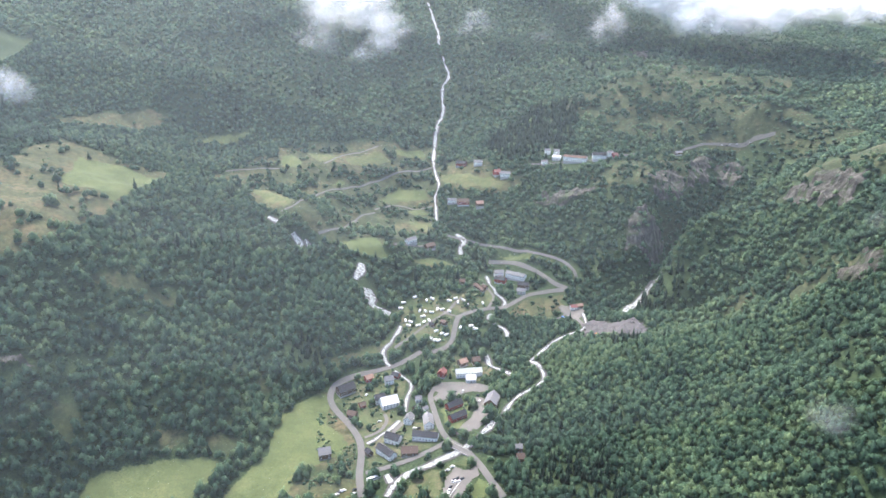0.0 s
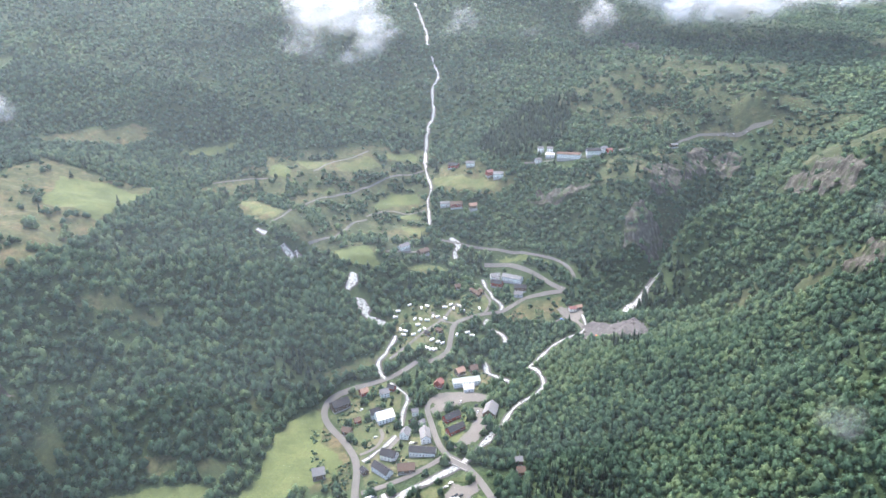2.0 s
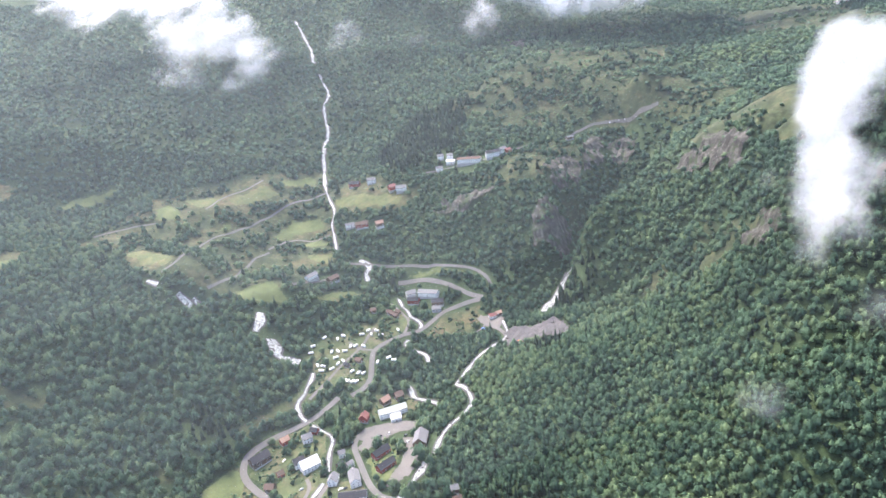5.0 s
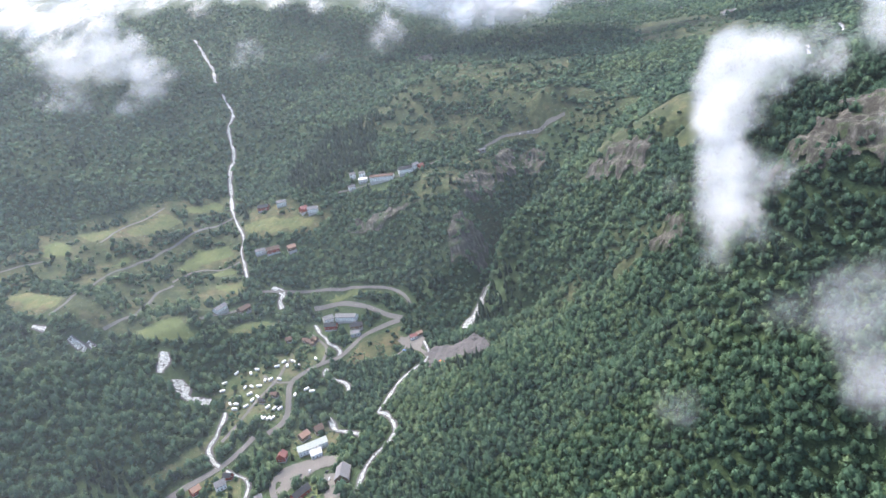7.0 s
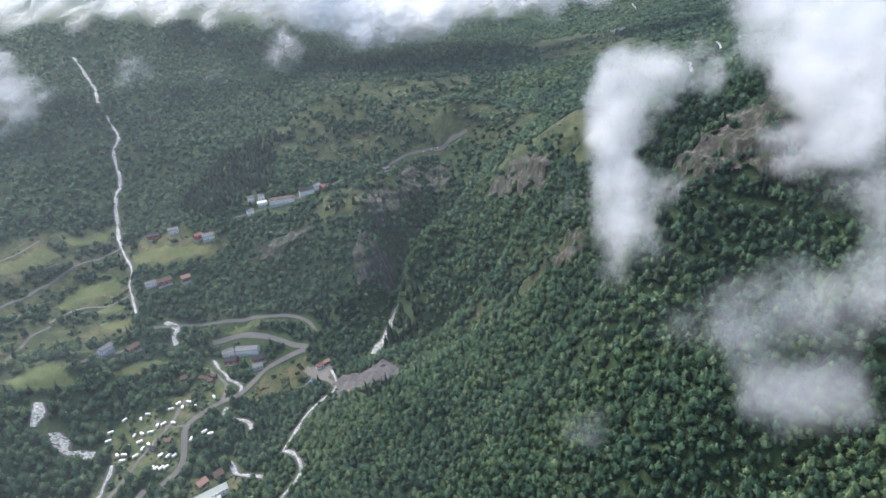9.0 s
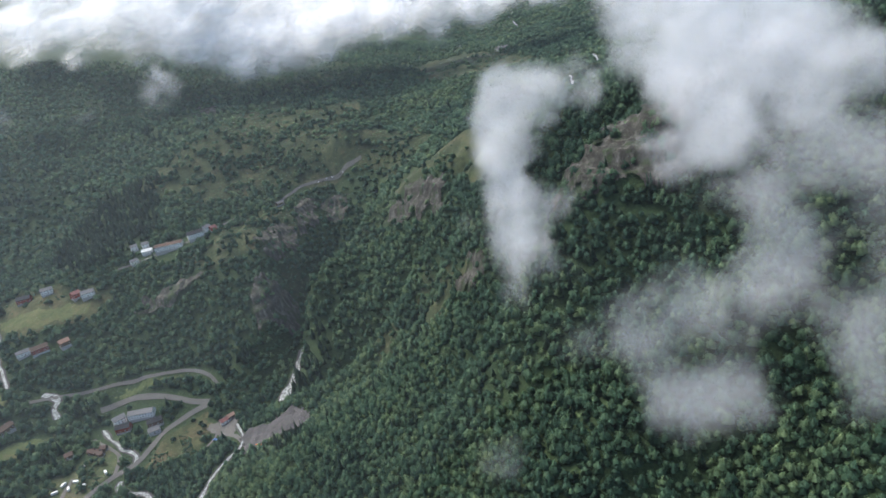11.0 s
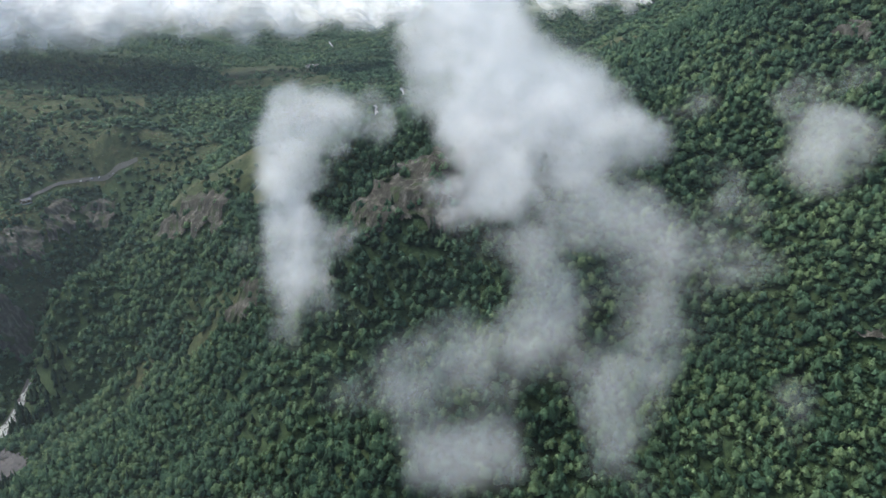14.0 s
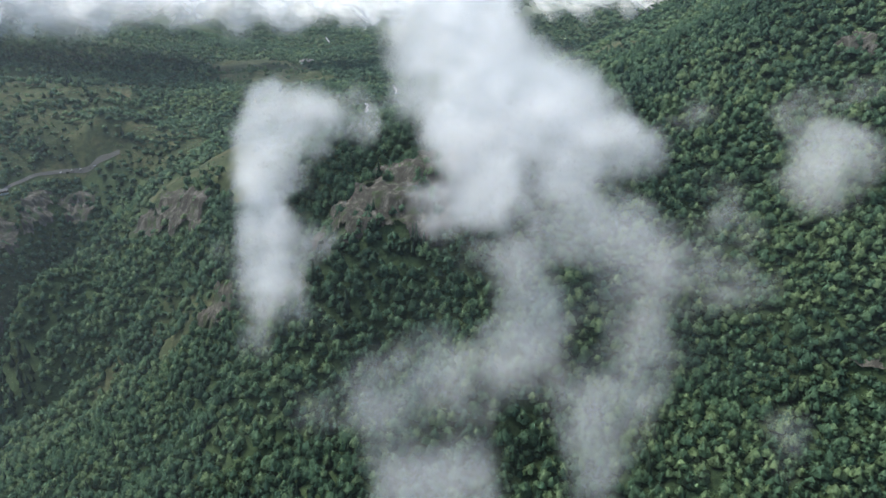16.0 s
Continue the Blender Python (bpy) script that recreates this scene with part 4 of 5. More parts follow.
# ---- building helpers ----
def tri_mesh(name, verts, faces, material, **attributes):
    """A mesh from arrays of vertices (n, 3) and triangles or quads (m, 3 or 4)."""
    me = bpy.data.meshes.new(name)
    verts, faces = np.asarray(verts, np.float32), np.asarray(faces, np.int32)
    k = faces.shape[1]
    me.vertices.add(len(verts))
    me.vertices.foreach_set("co", verts.ravel())
    me.loops.add(faces.size)
    me.loops.foreach_set("vertex_index", faces.ravel())
    me.polygons.add(len(faces))
    me.polygons.foreach_set("loop_start", np.arange(0, faces.size, k, dtype=np.int32))
    me.update(calc_edges=True)
    for key, values in attributes.items():
        if key == "outward":
            me.attributes.new(key, "FLOAT_VECTOR", "POINT").data.foreach_set("vector", np.asarray(values, np.float32).ravel())
            continue
        me.attributes.new(key, "FLOAT", "POINT").data.foreach_set("value", np.asarray(values, np.float32).ravel())
    me.materials.append(material)
    return me


def part(name, bm, material, parent, label=""):
    me = bpy.data.meshes.new(name)
    bm.to_mesh(me)
    bm.free()
    me.materials.append(material)
    ob = new(name, me)
    ob.parent = parent
    return tagged(ob, label)


# ---- the ground: one sheet, fine where the camera passes, coarse towards the horizon ----
def graded(lo, fine_lo, fine_hi, mid_hi, hi):
    return np.unique(np.concatenate([np.linspace(lo, fine_lo - 300, 22), np.arange(fine_lo - 300, fine_lo, 15.0), np.arange(fine_lo, fine_hi, 5.0), np.arange(fine_hi, mid_hi, 12.0), np.linspace(mid_hi, hi, 24)]))


GX, GY = graded(-4800, -640, 720, 1500, 4800), graded(-4800, 80, 1140, 2100, 4800)
GZ = height(*np.meshgrid(GX, GY))


def ground(x, y):
    """The height of the sheet itself, between its vertices."""
    x, y = np.atleast_1d(np.asarray(x, float)), np.atleast_1d(np.asarray(y, float))
    i = np.clip(np.searchsorted(GX, x) - 1, 0, len(GX) - 2)
    j = np.clip(np.searchsorted(GY, y) - 1, 0, len(GY) - 2)
    f, g = (x - GX[i]) / (GX[i + 1] - GX[i]), (y - GY[j]) / (GY[j + 1] - GY[j])
    return (GZ[j, i] * (1 - f) + GZ[j, i + 1] * f) * (1 - g) + (GZ[j + 1, i] * (1 - f) + GZ[j + 1, i + 1] * f) * g


def grid_faces(rows, cols):
    a = np.arange(rows * cols).reshape(rows, cols)
    return np.stack([a[:-1, :-1], a[:-1, 1:], a[1:, 1:], a[1:, :-1]], -1).reshape(-1, 4)


xx, yy = np.meshgrid(GX, GY)
land = new("ground", tri_mesh("ground", np.stack([xx, yy, GZ], -1).reshape(-1, 3), grid_faces(*xx.shape), GROUND))
land.data.polygons.foreach_set("use_smooth", np.ones(len(land.data.polygons), bool))
tagged(land, "steep valley floor and mountain sides of moss and scrub", "ground", kind="structure")


def inside(poly, x, y):
    """Which of the points lie inside the outline."""
    odd = np.zeros(np.shape(x), bool)
    for (ax, ay), (bx, by) in zip(poly, poly[1:] + poly[:1]):
        if ay != by:
            odd ^= ((ay > y) != (by > y)) & (x < (bx - ax) * (y - ay) / (by - ay) + ax)
    return odd


def smooth_line(pts, step):
    """The line rounded through its points, in even steps."""
    p = np.array([pts[0]] + list(pts) + [pts[-1]], float)
    out = []
    for a, b, c, d in zip(p, p[1:], p[2:], p[3:]):
        n = max(2, int(np.hypot(*(c - b)) / step))
        for t in np.arange(n) / n:
            out.append(0.5 * (2 * b + (c - a) * t + (2 * a - 5 * b + 4 * c - d) * t ** 2 + (3 * b - a - 3 * c + d) * t ** 3))
    return np.array(out + [p[-1]])


def ribbon(name, pts, width, lift, material, step=4.0, across=3, ragged=0.0, crown=0.0):
    """A strip laid on the ground along a line, with a slightly raised middle."""
    c = smooth_line(pts, step)
    t = np.gradient(c, axis=0)
    t /= np.maximum(np.hypot(t[:, 0], t[:, 1]), 1e-6)[:, None]
    side = np.stack([-t[:, 1], t[:, 0]], -1)
    u = np.linspace(-1, 1, across)
    s = np.arange(len(c)) * step
    w = width / 2 * (1 + ragged * np.stack([value_noise(s, s * 0 + 7, 14, 11) - 0.5, value_noise(s, s * 0 + 90, 11, 12) - 0.5], -1) * 2)
    half = np.where(u[None] < 0, w[:, :1], w[:, 1:]) * u[None]
    p = c[:, None] + side[:, None] * half[..., None]
    z = ground(p[..., 0], p[..., 1]) + lift + crown * (1 - u[None] ** 2)
    if ragged:
        z = z + (value_noise(p[..., 0], p[..., 1], 3, 5) - 0.4) * 0.8
    me = tri_mesh(name, np.concatenate([p, z[..., None]], -1).reshape(-1, 3), grid_faces(len(c), across), material)
    me.polygons.foreach_set("use_smooth", np.ones(len(me.polygons), bool))
    return new(name, me)


def patch(name, outline, lift, material, step=3.0, rough=0.0, ragged=3.0):
    """A piece of open land laid on the ground inside an outline with a ragged edge."""
    xs, ys = [p[0] for p in outline], [p[1] for p in outline]
    gx, gy = np.meshgrid(np.arange(min(xs) - 4, max(xs) + 4, step), np.arange(min(ys) - 4, max(ys) + 4, step))
    wx = gx + (value_noise(gx, gy, 11, 21) - 0.5) * 2 * ragged
    wy = gy + (value_noise(gx, gy, 11, 22) - 0.5) * 2 * ragged
    keep = inside(outline, wx, wy)
    rng = np.random.default_rng(3)
    gx = gx + rng.uniform(-0.32, 0.32, gx.shape) * step
    gy = gy + rng.uniform(-0.32, 0.32, gx.shape) * step
    z = ground(gx, gy) + lift
    if rough:
        z = z + rough * (value_noise(gx, gy, 9, 31) - 0.35 + 0.6 * value_noise(gx, gy, 4, 32) + 0.3 * np.round(2 * value_noise(gx, gy, 6, 33)))
    f = grid_faces(*gx.shape)
    f = f[keep.ravel()[f].all(1)]
    if not len(f):
        return None
    used, inv = np.unique(f, return_inverse=True)
    v = np.stack([gx, gy, z], -1).reshape(-1, 3)[used]
    me = tri_mesh(name, v, inv.reshape(-1, 4), material)
    if not rough:
        me.polygons.foreach_set("use_smooth", np.ones(len(me.polygons), bool))
    return new(name, me)


LIFT = {"garden": 0.5, "terrace": 0.2, "pasture": 0.35, "heath": 0.35, "meadow": 0.5, "hay": 0.44, "gravel": 0.62, "stone": 0.9}
KIND = {"garden": "lawn", "terrace": "pasture", "pasture": "pasture", "heath": "heath", "meadow": "meadow", "hay": "meadow", "gravel": "gravel_yard", "stone": "stone_heap"}
for nth, (surface, trees, label, outline) in enumerate(FIELDS):
    ob = patch(KIND[surface], outline, LIFT[surface] + 0.006 * (nth % 9), SURFACES["heath" if surface == "terrace" else surface], step=1.5 if outline[0][1] < 760 else 2.6, rough=2.5 if surface == "stone" else 0.0, ragged=2.0 if surface == "gravel" else 3.5)
    if ob:
        tagged(ob, label, KIND[surface].replace("_", " "), kind="structure")
for surface, width, label, line in ROADS:
    tagged(ribbon("road", line, width, 0.98 if surface == "asphalt" else 0.9, SURFACES[surface], crown=0.1), label, "road", kind="structure")
for width, label, line in STREAMS:
    tagged(ribbon("riverbed", line, width + 3.5, 0.7, SURFACES["stone"], step=3.0, across=5, ragged=0.6), "grey boulders and wet gravel along the water", "riverbed", kind="structure")
    tagged(ribbon("stream", line, width, 0.82, WATER, step=2.0, across=7, ragged=0.85), label, "waterfall" if "fall" in label else "stream", kind="structure")
def crag(outline):
    """A rock face: ledges and upright steps cut into the slope, split by clefts."""
    ob = patch("cliff", outline, 0.6, ROCK, step=1.5, ragged=9.0)
    if not ob:
        return None
    v = np.empty(len(ob.data.vertices) * 3, np.float32)
    ob.data.vertices.foreach_get("co", v)
    v = v.reshape(-1, 3)
    x, y, z = v[:, 0].copy(), v[:, 1].copy(), v[:, 2].copy()
    tier = (z + 16 * value_noise(x, y, 28, 35)) / 17
    up = tier - np.floor(tier)
    v[:, 2] += 7 * np.clip(np.minimum(1, up * 4.5) - up, 0, 1)
    small = (z + 5 * value_noise(x, y, 12, 36)) / 5
    up = small - np.floor(small)
    v[:, 2] += 1.4 * np.clip(np.minimum(1, up * 3.5) - up, 0, 1)
    mx, my = x.mean(), y.mean()
    slope = np.array([(ground(mx + 12, my) - ground(mx - 12, my))[0], (ground(mx, my + 12) - ground(mx, my - 12))[0]])
    slope /= max(np.hypot(*slope), 1e-6)
    along = y * slope[0] - x * slope[1] + 3 * value_noise(x, y, 9, 39)
    v[:, 2] += 3.4 * (np.abs(value_noise(along, along * 0, 9, 37) - 0.5) * 2 - 0.3) + 1.8 * (value_noise(along, along * 0, 4, 40) - 0.5) + 1.0 * value_noise(x, y, 3, 38)
    ob.data.vertices.foreach_set("co", v.ravel())
    return ob


for label, outline in CLIFFS:
    ob = crag(outline)
    if ob:
        tagged(ob, label, "cliff", kind="structure")


# ---- woods ----
def openness(x, y):
    """How much of the wood is left standing at a place: 1 in closed wood, 0 on roads, water, rock and lawns."""
    keep = np.ones(np.shape(x))
    for surface, trees, label, outline in FIELDS:
        if surface in ("meadow", "hay", "garden") or trees < 0.1:
            share = np.full(np.shape(x), 0.0 if surface in ("meadow", "hay", "garden") else trees)
        else:
            clump = 0.6 * value_noise(x, y * 1.3, 24, 81) + 0.4 * value_noise(x, y, 9, 82)
            share = np.where(clump < 0.5 + (trees - 0.5) * 0.55, 0.95, 0.08 if trees > 0.3 else 0.04)
        keep = np.where(inside(outline, x, y), np.minimum(keep, share), keep)
    for label, outline in CLIFFS:
        keep = np.where(inside(outline, x, y), np.minimum(keep, np.where(value_noise(x, y, 13, 83) > 0.58, 0.8, 0.08)), keep)
    for surface, width, label, line in ROADS:
        keep = np.where(line_distance(line, x, y) < width / 2 + 3.5, 0, keep)
    for width, label, line in STREAMS:
        keep = np.where(line_distance(line, x, y) < width / 2 + 3.5, 0, keep)
    for hx, hy, turn, length, *rest in HOUSES:
        keep = np.where((x - hx) ** 2 + (y - hy) ** 2 < (length / 2 + 5) ** 2, 0, keep)
    for cx, cy, *rest in CARAVANS + CARS:
        keep = np.where((x - cx) ** 2 + (y - cy) ** 2 < 49, 0, keep)
    return keep


def broadleaf_shape(rng, leaves, size, domes=5, sides=5):
    """A lobed crown about 1 high: a dome to each lobe, small leaf clumps round them. Returns vertices (3 a triangle)."""
    lobes = []
    for k in range(domes):
        t = 2 * math.pi * k / (domes - 1) + rng.uniform(-0.4, 0.4)
        d = 0.0 if k == 0 else rng.uniform(0.16, 0.3)
        lobes.append((d * math.cos(t), d * math.sin(t), rng.uniform(0.58, 0.7) if k == 0 else rng.uniform(0.3, 0.55), rng.uniform(0.2, 0.29)))
    out = []
    for lx, ly, lz, r in lobes:
        turn = rng.uniform(0, 6)
        ring = []
        for s in range(sides):
            t = turn + 2 * math.pi * s / sides
            e = r * rng.uniform(0.8, 1.15)
            ring.append(np.array([lx + e * math.cos(t), ly + e * math.sin(t), lz - r * rng.uniform(0.2, 0.8)]))
        top = np.array([lx + rng.normal(0, 0.03), ly + rng.normal(0, 0.03), lz + r * 0.8])
        for s in range(sides):
            out += [ring[s], ring[(s + 1) % sides], top]
    for k in range(leaves):
        lx, ly, lz, r = lobes[k % domes]
        d = rng.normal(0, 1, 3)
        d[2] = abs(d[2]) - 0.1
        d /= np.linalg.norm(d)
        c = np.array([lx, ly, lz]) + d * r * rng.uniform(0.8, 1.12)
        n = d + rng.normal(0, 0.4, 3)
        n /= np.linalg.norm(n)
        a = np.cross(n, rng.normal(0, 1, 3))
        a /= np.linalg.norm(a)
        b = np.cross(n, a)
        s = size * rng.uniform(0.7, 1.3)
        for q in (0.0, 2.1, 4.2):
            q += rng.uniform(-0.4, 0.4)
            out.append(c + s * (a * math.cos(q) + b * math.sin(q)))
    return np.array(out)


def outward(shape, middle):
    """Crown normals: from the middle of the crown outward, a little ruffled leaf by leaf."""
    t = shape.reshape(-1, 3, 3)
    d = (t - np.array([0, 0, middle])) * np.array([1, 1, 1.15])
    d /= np.maximum(np.linalg.norm(d, axis=2), 1e-6)[..., None]
    f = np.cross(t[:, 1] - t[:, 0], t[:, 2] - t[:, 0])
    f /= np.maximum(np.linalg.norm(f, axis=1), 1e-9)[:, None]
    f *= np.where((f * d.mean(1)).sum(1) < 0, -1, 1)[:, None]
    d = 0.85 * d + 0.25 * f[:, None]
    d /= np.linalg.norm(d, axis=2)[..., None]
    return d.reshape(-1, 3)


def spruce_shape(rng, tiers, spokes):
    """Drooping tiers of branches, each a ring of ragged triangles."""
    out = []
    for k in range(tiers):
        z = 0.12 + 0.8 * k / tiers
        r = 0.24 * (1 - k / (tiers + 0.3))
        for s in range(spokes):
            t = 2 * math.pi * (s + 0.5 * k) / spokes + rng.uniform(-0.2, 0.2)
            w = math.pi / spokes * 1.15
            e = r * rng.uniform(0.8, 1.2)
            out += [np.array([e * math.cos(t - w), e * math.sin(t - w), z]), np.array([e * 1.1 * math.cos(t + w), e * 1.1 * math.sin(t + w), z - 0.03]), np.array([0, 0, z + 1.35 / tiers * 0.9])]
    return np.array(out)


def wood(name, label, area, spacing, shapes, material, tall, wide, share, seed):
    """Trees strewn over an area (x0, x1, y0, y1), joined into one mesh."""
    rng = np.random.default_rng(seed)
    gx, gy = np.meshgrid(np.arange(area[0], area[1], spacing), np.arange(area[2], area[3], spacing))
    x = (gx + rng.uniform(-0.48, 0.48, gx.shape) * spacing).ravel()
    y = (gy + rng.uniform(-0.48, 0.48, gx.shape) * spacing).ravel()
    keep = rng.random(len(x)) < openness(x, y) * share(x, y)
    x, y = x[keep], y[keep]
    z = ground(x, y)
    all_v, all_t, all_n = [], [], []
    which = rng.integers(0, len(shapes), len(x))
    for k, shape in enumerate(shapes):
        m = which == k
        n = int(m.sum())
        if not n:
            continue
        turn = rng.uniform(0, 2 * math.pi, n)
        big = rng.beta(1.6, 2.6, n)
        h = tall * (0.55 + 1.1 * big)
        w = wide * (0.7 + 0.8 * big)
        c, s = np.cos(turn)[:, None], np.sin(turn)[:, None]
        vx = (shape[None, :, 0] * c - shape[None, :, 1] * s) * w[:, None] + x[m][:, None]
        vy = (shape[None, :, 0] * s + shape[None, :, 1] * c) * w[:, None] + y[m][:, None]
        vz = shape[None, :, 2] * h[:, None] + z[m][:, None] - 0.4
        all_v.append(np.stack([vx, vy, vz], -1).reshape(-1, 3))
        d = outward(shape, 0.45)
        all_n.append(np.stack([d[None, :, 0] * c - d[None, :, 1] * s, d[None, :, 0] * s + d[None, :, 1] * c, np.broadcast_to(d[None, :, 2], vx.shape)], -1).reshape(-1, 3))
        drift = 0.55 * value_noise(x[m], y[m], 150, 7) + 0.45 * value_noise(x[m], y[m], 42, 8)
        patchy = np.clip(0.75 * rng.random(n) ** 1.3 + 1.2 * (drift - 0.5) + 0.1, 0, 1)
        all_t.append(np.repeat(patchy, len(shape)))
    v, t = np.concatenate(all_v), np.concatenate(all_t)
    me = tri_mesh(name, v, np.arange(len(v)).reshape(-1, 3), material, tint=t, outward=np.concatenate(all_n))
    return tagged(new(name, me), label, "woodland", kind="stuff")


SHAPES = np.random.default_rng(5)
NEAR_LEAF = [broadleaf_shape(SHAPES, 33, 0.095) for _ in range(8)]
MID_LEAF = [broadleaf_shape(SHAPES, 15, 0.12, 5, 4) for _ in range(6)]
FAR_LEAF = [broadleaf_shape(SHAPES, 6, 0.17, 3, 4) for _ in range(5)]
SPRUCE = [spruce_shape(SHAPES, 5, 6) for _ in range(5)]


def spruces(x, y):
    """Where spruce takes the place of birch: planted stands, mainly on the plateau's edge and by the gorge."""
    stand = value_noise(x, y, 60, 41)
    chance = np.where(stand > 0.92, 0.5, 0.025)
    for cx, cy, r in ((150, 1075, 70), (190, 1130, 60), (268, 708, 26), (240, 694, 18), (-150, 610, 20), (200, 615, 16)):
        chance = np.where((x - cx) ** 2 + (y - cy) ** 2 < r * r, 0.75, chance)
    return chance


def closed(x, y):
    """Closed wood low down, with small glades; birch scrub in patches on the plateau."""
    glade = value_noise(x, y, 26, 51) * 0.6 + value_noise(x, y, 70, 52) * 0.4
    thin = np.clip((y - 1000) / 250, 0, 1) * np.clip((x - 150) / 200, 0, 1)
    return np.where(glade > 0.86 - 0.26 * thin, 0.4, 0.985)


def birches(x, y):
    return closed(x, y) * (1 - spruces(x, y))


def firs(x, y):
    return closed(x, y) * spruces(x, y)


def terraces(x, y):
    """The farmed terraces keep hedges and copses only."""
    farm = (x > -380) & (x < 160) & (y > 815) & (y < 1130)
    hedge = np.abs(value_noise(x * 0.5, y, 30, 61) - 0.5) < 0.09
    return np.where(farm & hedge, 1.5, 1.0)


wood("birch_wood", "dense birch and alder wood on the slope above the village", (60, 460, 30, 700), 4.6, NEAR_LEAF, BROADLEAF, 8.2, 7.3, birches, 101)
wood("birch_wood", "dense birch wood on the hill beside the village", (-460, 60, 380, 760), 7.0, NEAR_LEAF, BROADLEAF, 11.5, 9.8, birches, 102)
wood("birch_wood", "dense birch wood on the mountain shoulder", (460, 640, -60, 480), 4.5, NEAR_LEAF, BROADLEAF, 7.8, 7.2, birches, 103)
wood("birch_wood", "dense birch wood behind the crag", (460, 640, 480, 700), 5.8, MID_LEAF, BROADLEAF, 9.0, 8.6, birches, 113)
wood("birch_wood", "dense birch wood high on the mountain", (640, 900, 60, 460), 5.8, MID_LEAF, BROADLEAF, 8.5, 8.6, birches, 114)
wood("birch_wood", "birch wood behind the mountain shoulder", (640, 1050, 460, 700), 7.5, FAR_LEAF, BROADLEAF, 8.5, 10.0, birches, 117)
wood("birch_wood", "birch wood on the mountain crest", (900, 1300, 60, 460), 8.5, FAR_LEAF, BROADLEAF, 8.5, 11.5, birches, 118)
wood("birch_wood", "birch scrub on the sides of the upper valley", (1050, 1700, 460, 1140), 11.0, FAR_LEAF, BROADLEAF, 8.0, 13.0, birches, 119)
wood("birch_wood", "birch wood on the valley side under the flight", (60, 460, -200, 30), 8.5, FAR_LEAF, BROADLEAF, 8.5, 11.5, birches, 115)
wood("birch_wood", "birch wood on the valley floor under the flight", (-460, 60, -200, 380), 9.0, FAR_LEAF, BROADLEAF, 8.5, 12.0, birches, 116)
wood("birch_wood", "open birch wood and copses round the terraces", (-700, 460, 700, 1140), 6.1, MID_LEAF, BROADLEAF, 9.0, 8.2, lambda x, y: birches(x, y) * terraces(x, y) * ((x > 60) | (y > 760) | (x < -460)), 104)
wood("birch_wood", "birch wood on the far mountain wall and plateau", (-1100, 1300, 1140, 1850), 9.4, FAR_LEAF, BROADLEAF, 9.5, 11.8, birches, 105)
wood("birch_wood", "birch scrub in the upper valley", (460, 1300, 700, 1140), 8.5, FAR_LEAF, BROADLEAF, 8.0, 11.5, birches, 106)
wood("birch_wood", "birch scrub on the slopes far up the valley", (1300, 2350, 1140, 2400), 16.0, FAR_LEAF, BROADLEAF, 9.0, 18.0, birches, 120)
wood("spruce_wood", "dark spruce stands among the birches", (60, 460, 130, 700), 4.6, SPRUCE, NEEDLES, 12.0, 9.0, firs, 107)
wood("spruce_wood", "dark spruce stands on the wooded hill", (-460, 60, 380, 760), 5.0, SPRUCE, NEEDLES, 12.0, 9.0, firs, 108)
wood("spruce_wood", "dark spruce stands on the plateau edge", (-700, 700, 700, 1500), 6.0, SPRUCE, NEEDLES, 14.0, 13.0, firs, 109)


def gardens(x, y):
    """Shrubs stand in the village gardens and along the camp's edges."""
    inside_any = np.zeros(np.shape(x), bool)
    for surface, trees, label, outline in FIELDS:
        if surface in ("meadow", "garden", "pasture") and trees > 0.04:
            inside_any |= inside(outline, x, y)
    return np.where(inside_any & (value_noise(x, y, 14, 71) > 0.56), 0.7, 0.0)


def scrub(x, y):
    """Juniper and willow in loose clumps and along the terrace walls."""
    rough = np.zeros(np.shape(x))
    for surface, trees, label, outline in FIELDS:
        if surface in ("pasture", "heath", "terrace"):
            rough = np.where(inside(outline, x, y), 0.12 if "hill" in label or "bench" in label or "clearing" in label else (0.85 if surface == "heath" else 0.25), rough)
    for surface, trees, label, outline in FIELDS:
        if surface in ("meadow", "hay"):
            rough = np.where(inside(outline, x, y), 0, rough)
    clump = 0.5 * value_noise(x * 0.6, y * 1.6, 13, 91) + 0.5 * value_noise(x, y, 40, 92)
    return rough * np.clip((clump - 0.36) * 5, 0.05, 1)


def thicket(x, y):
    return np.full(np.shape(x), 0.8)


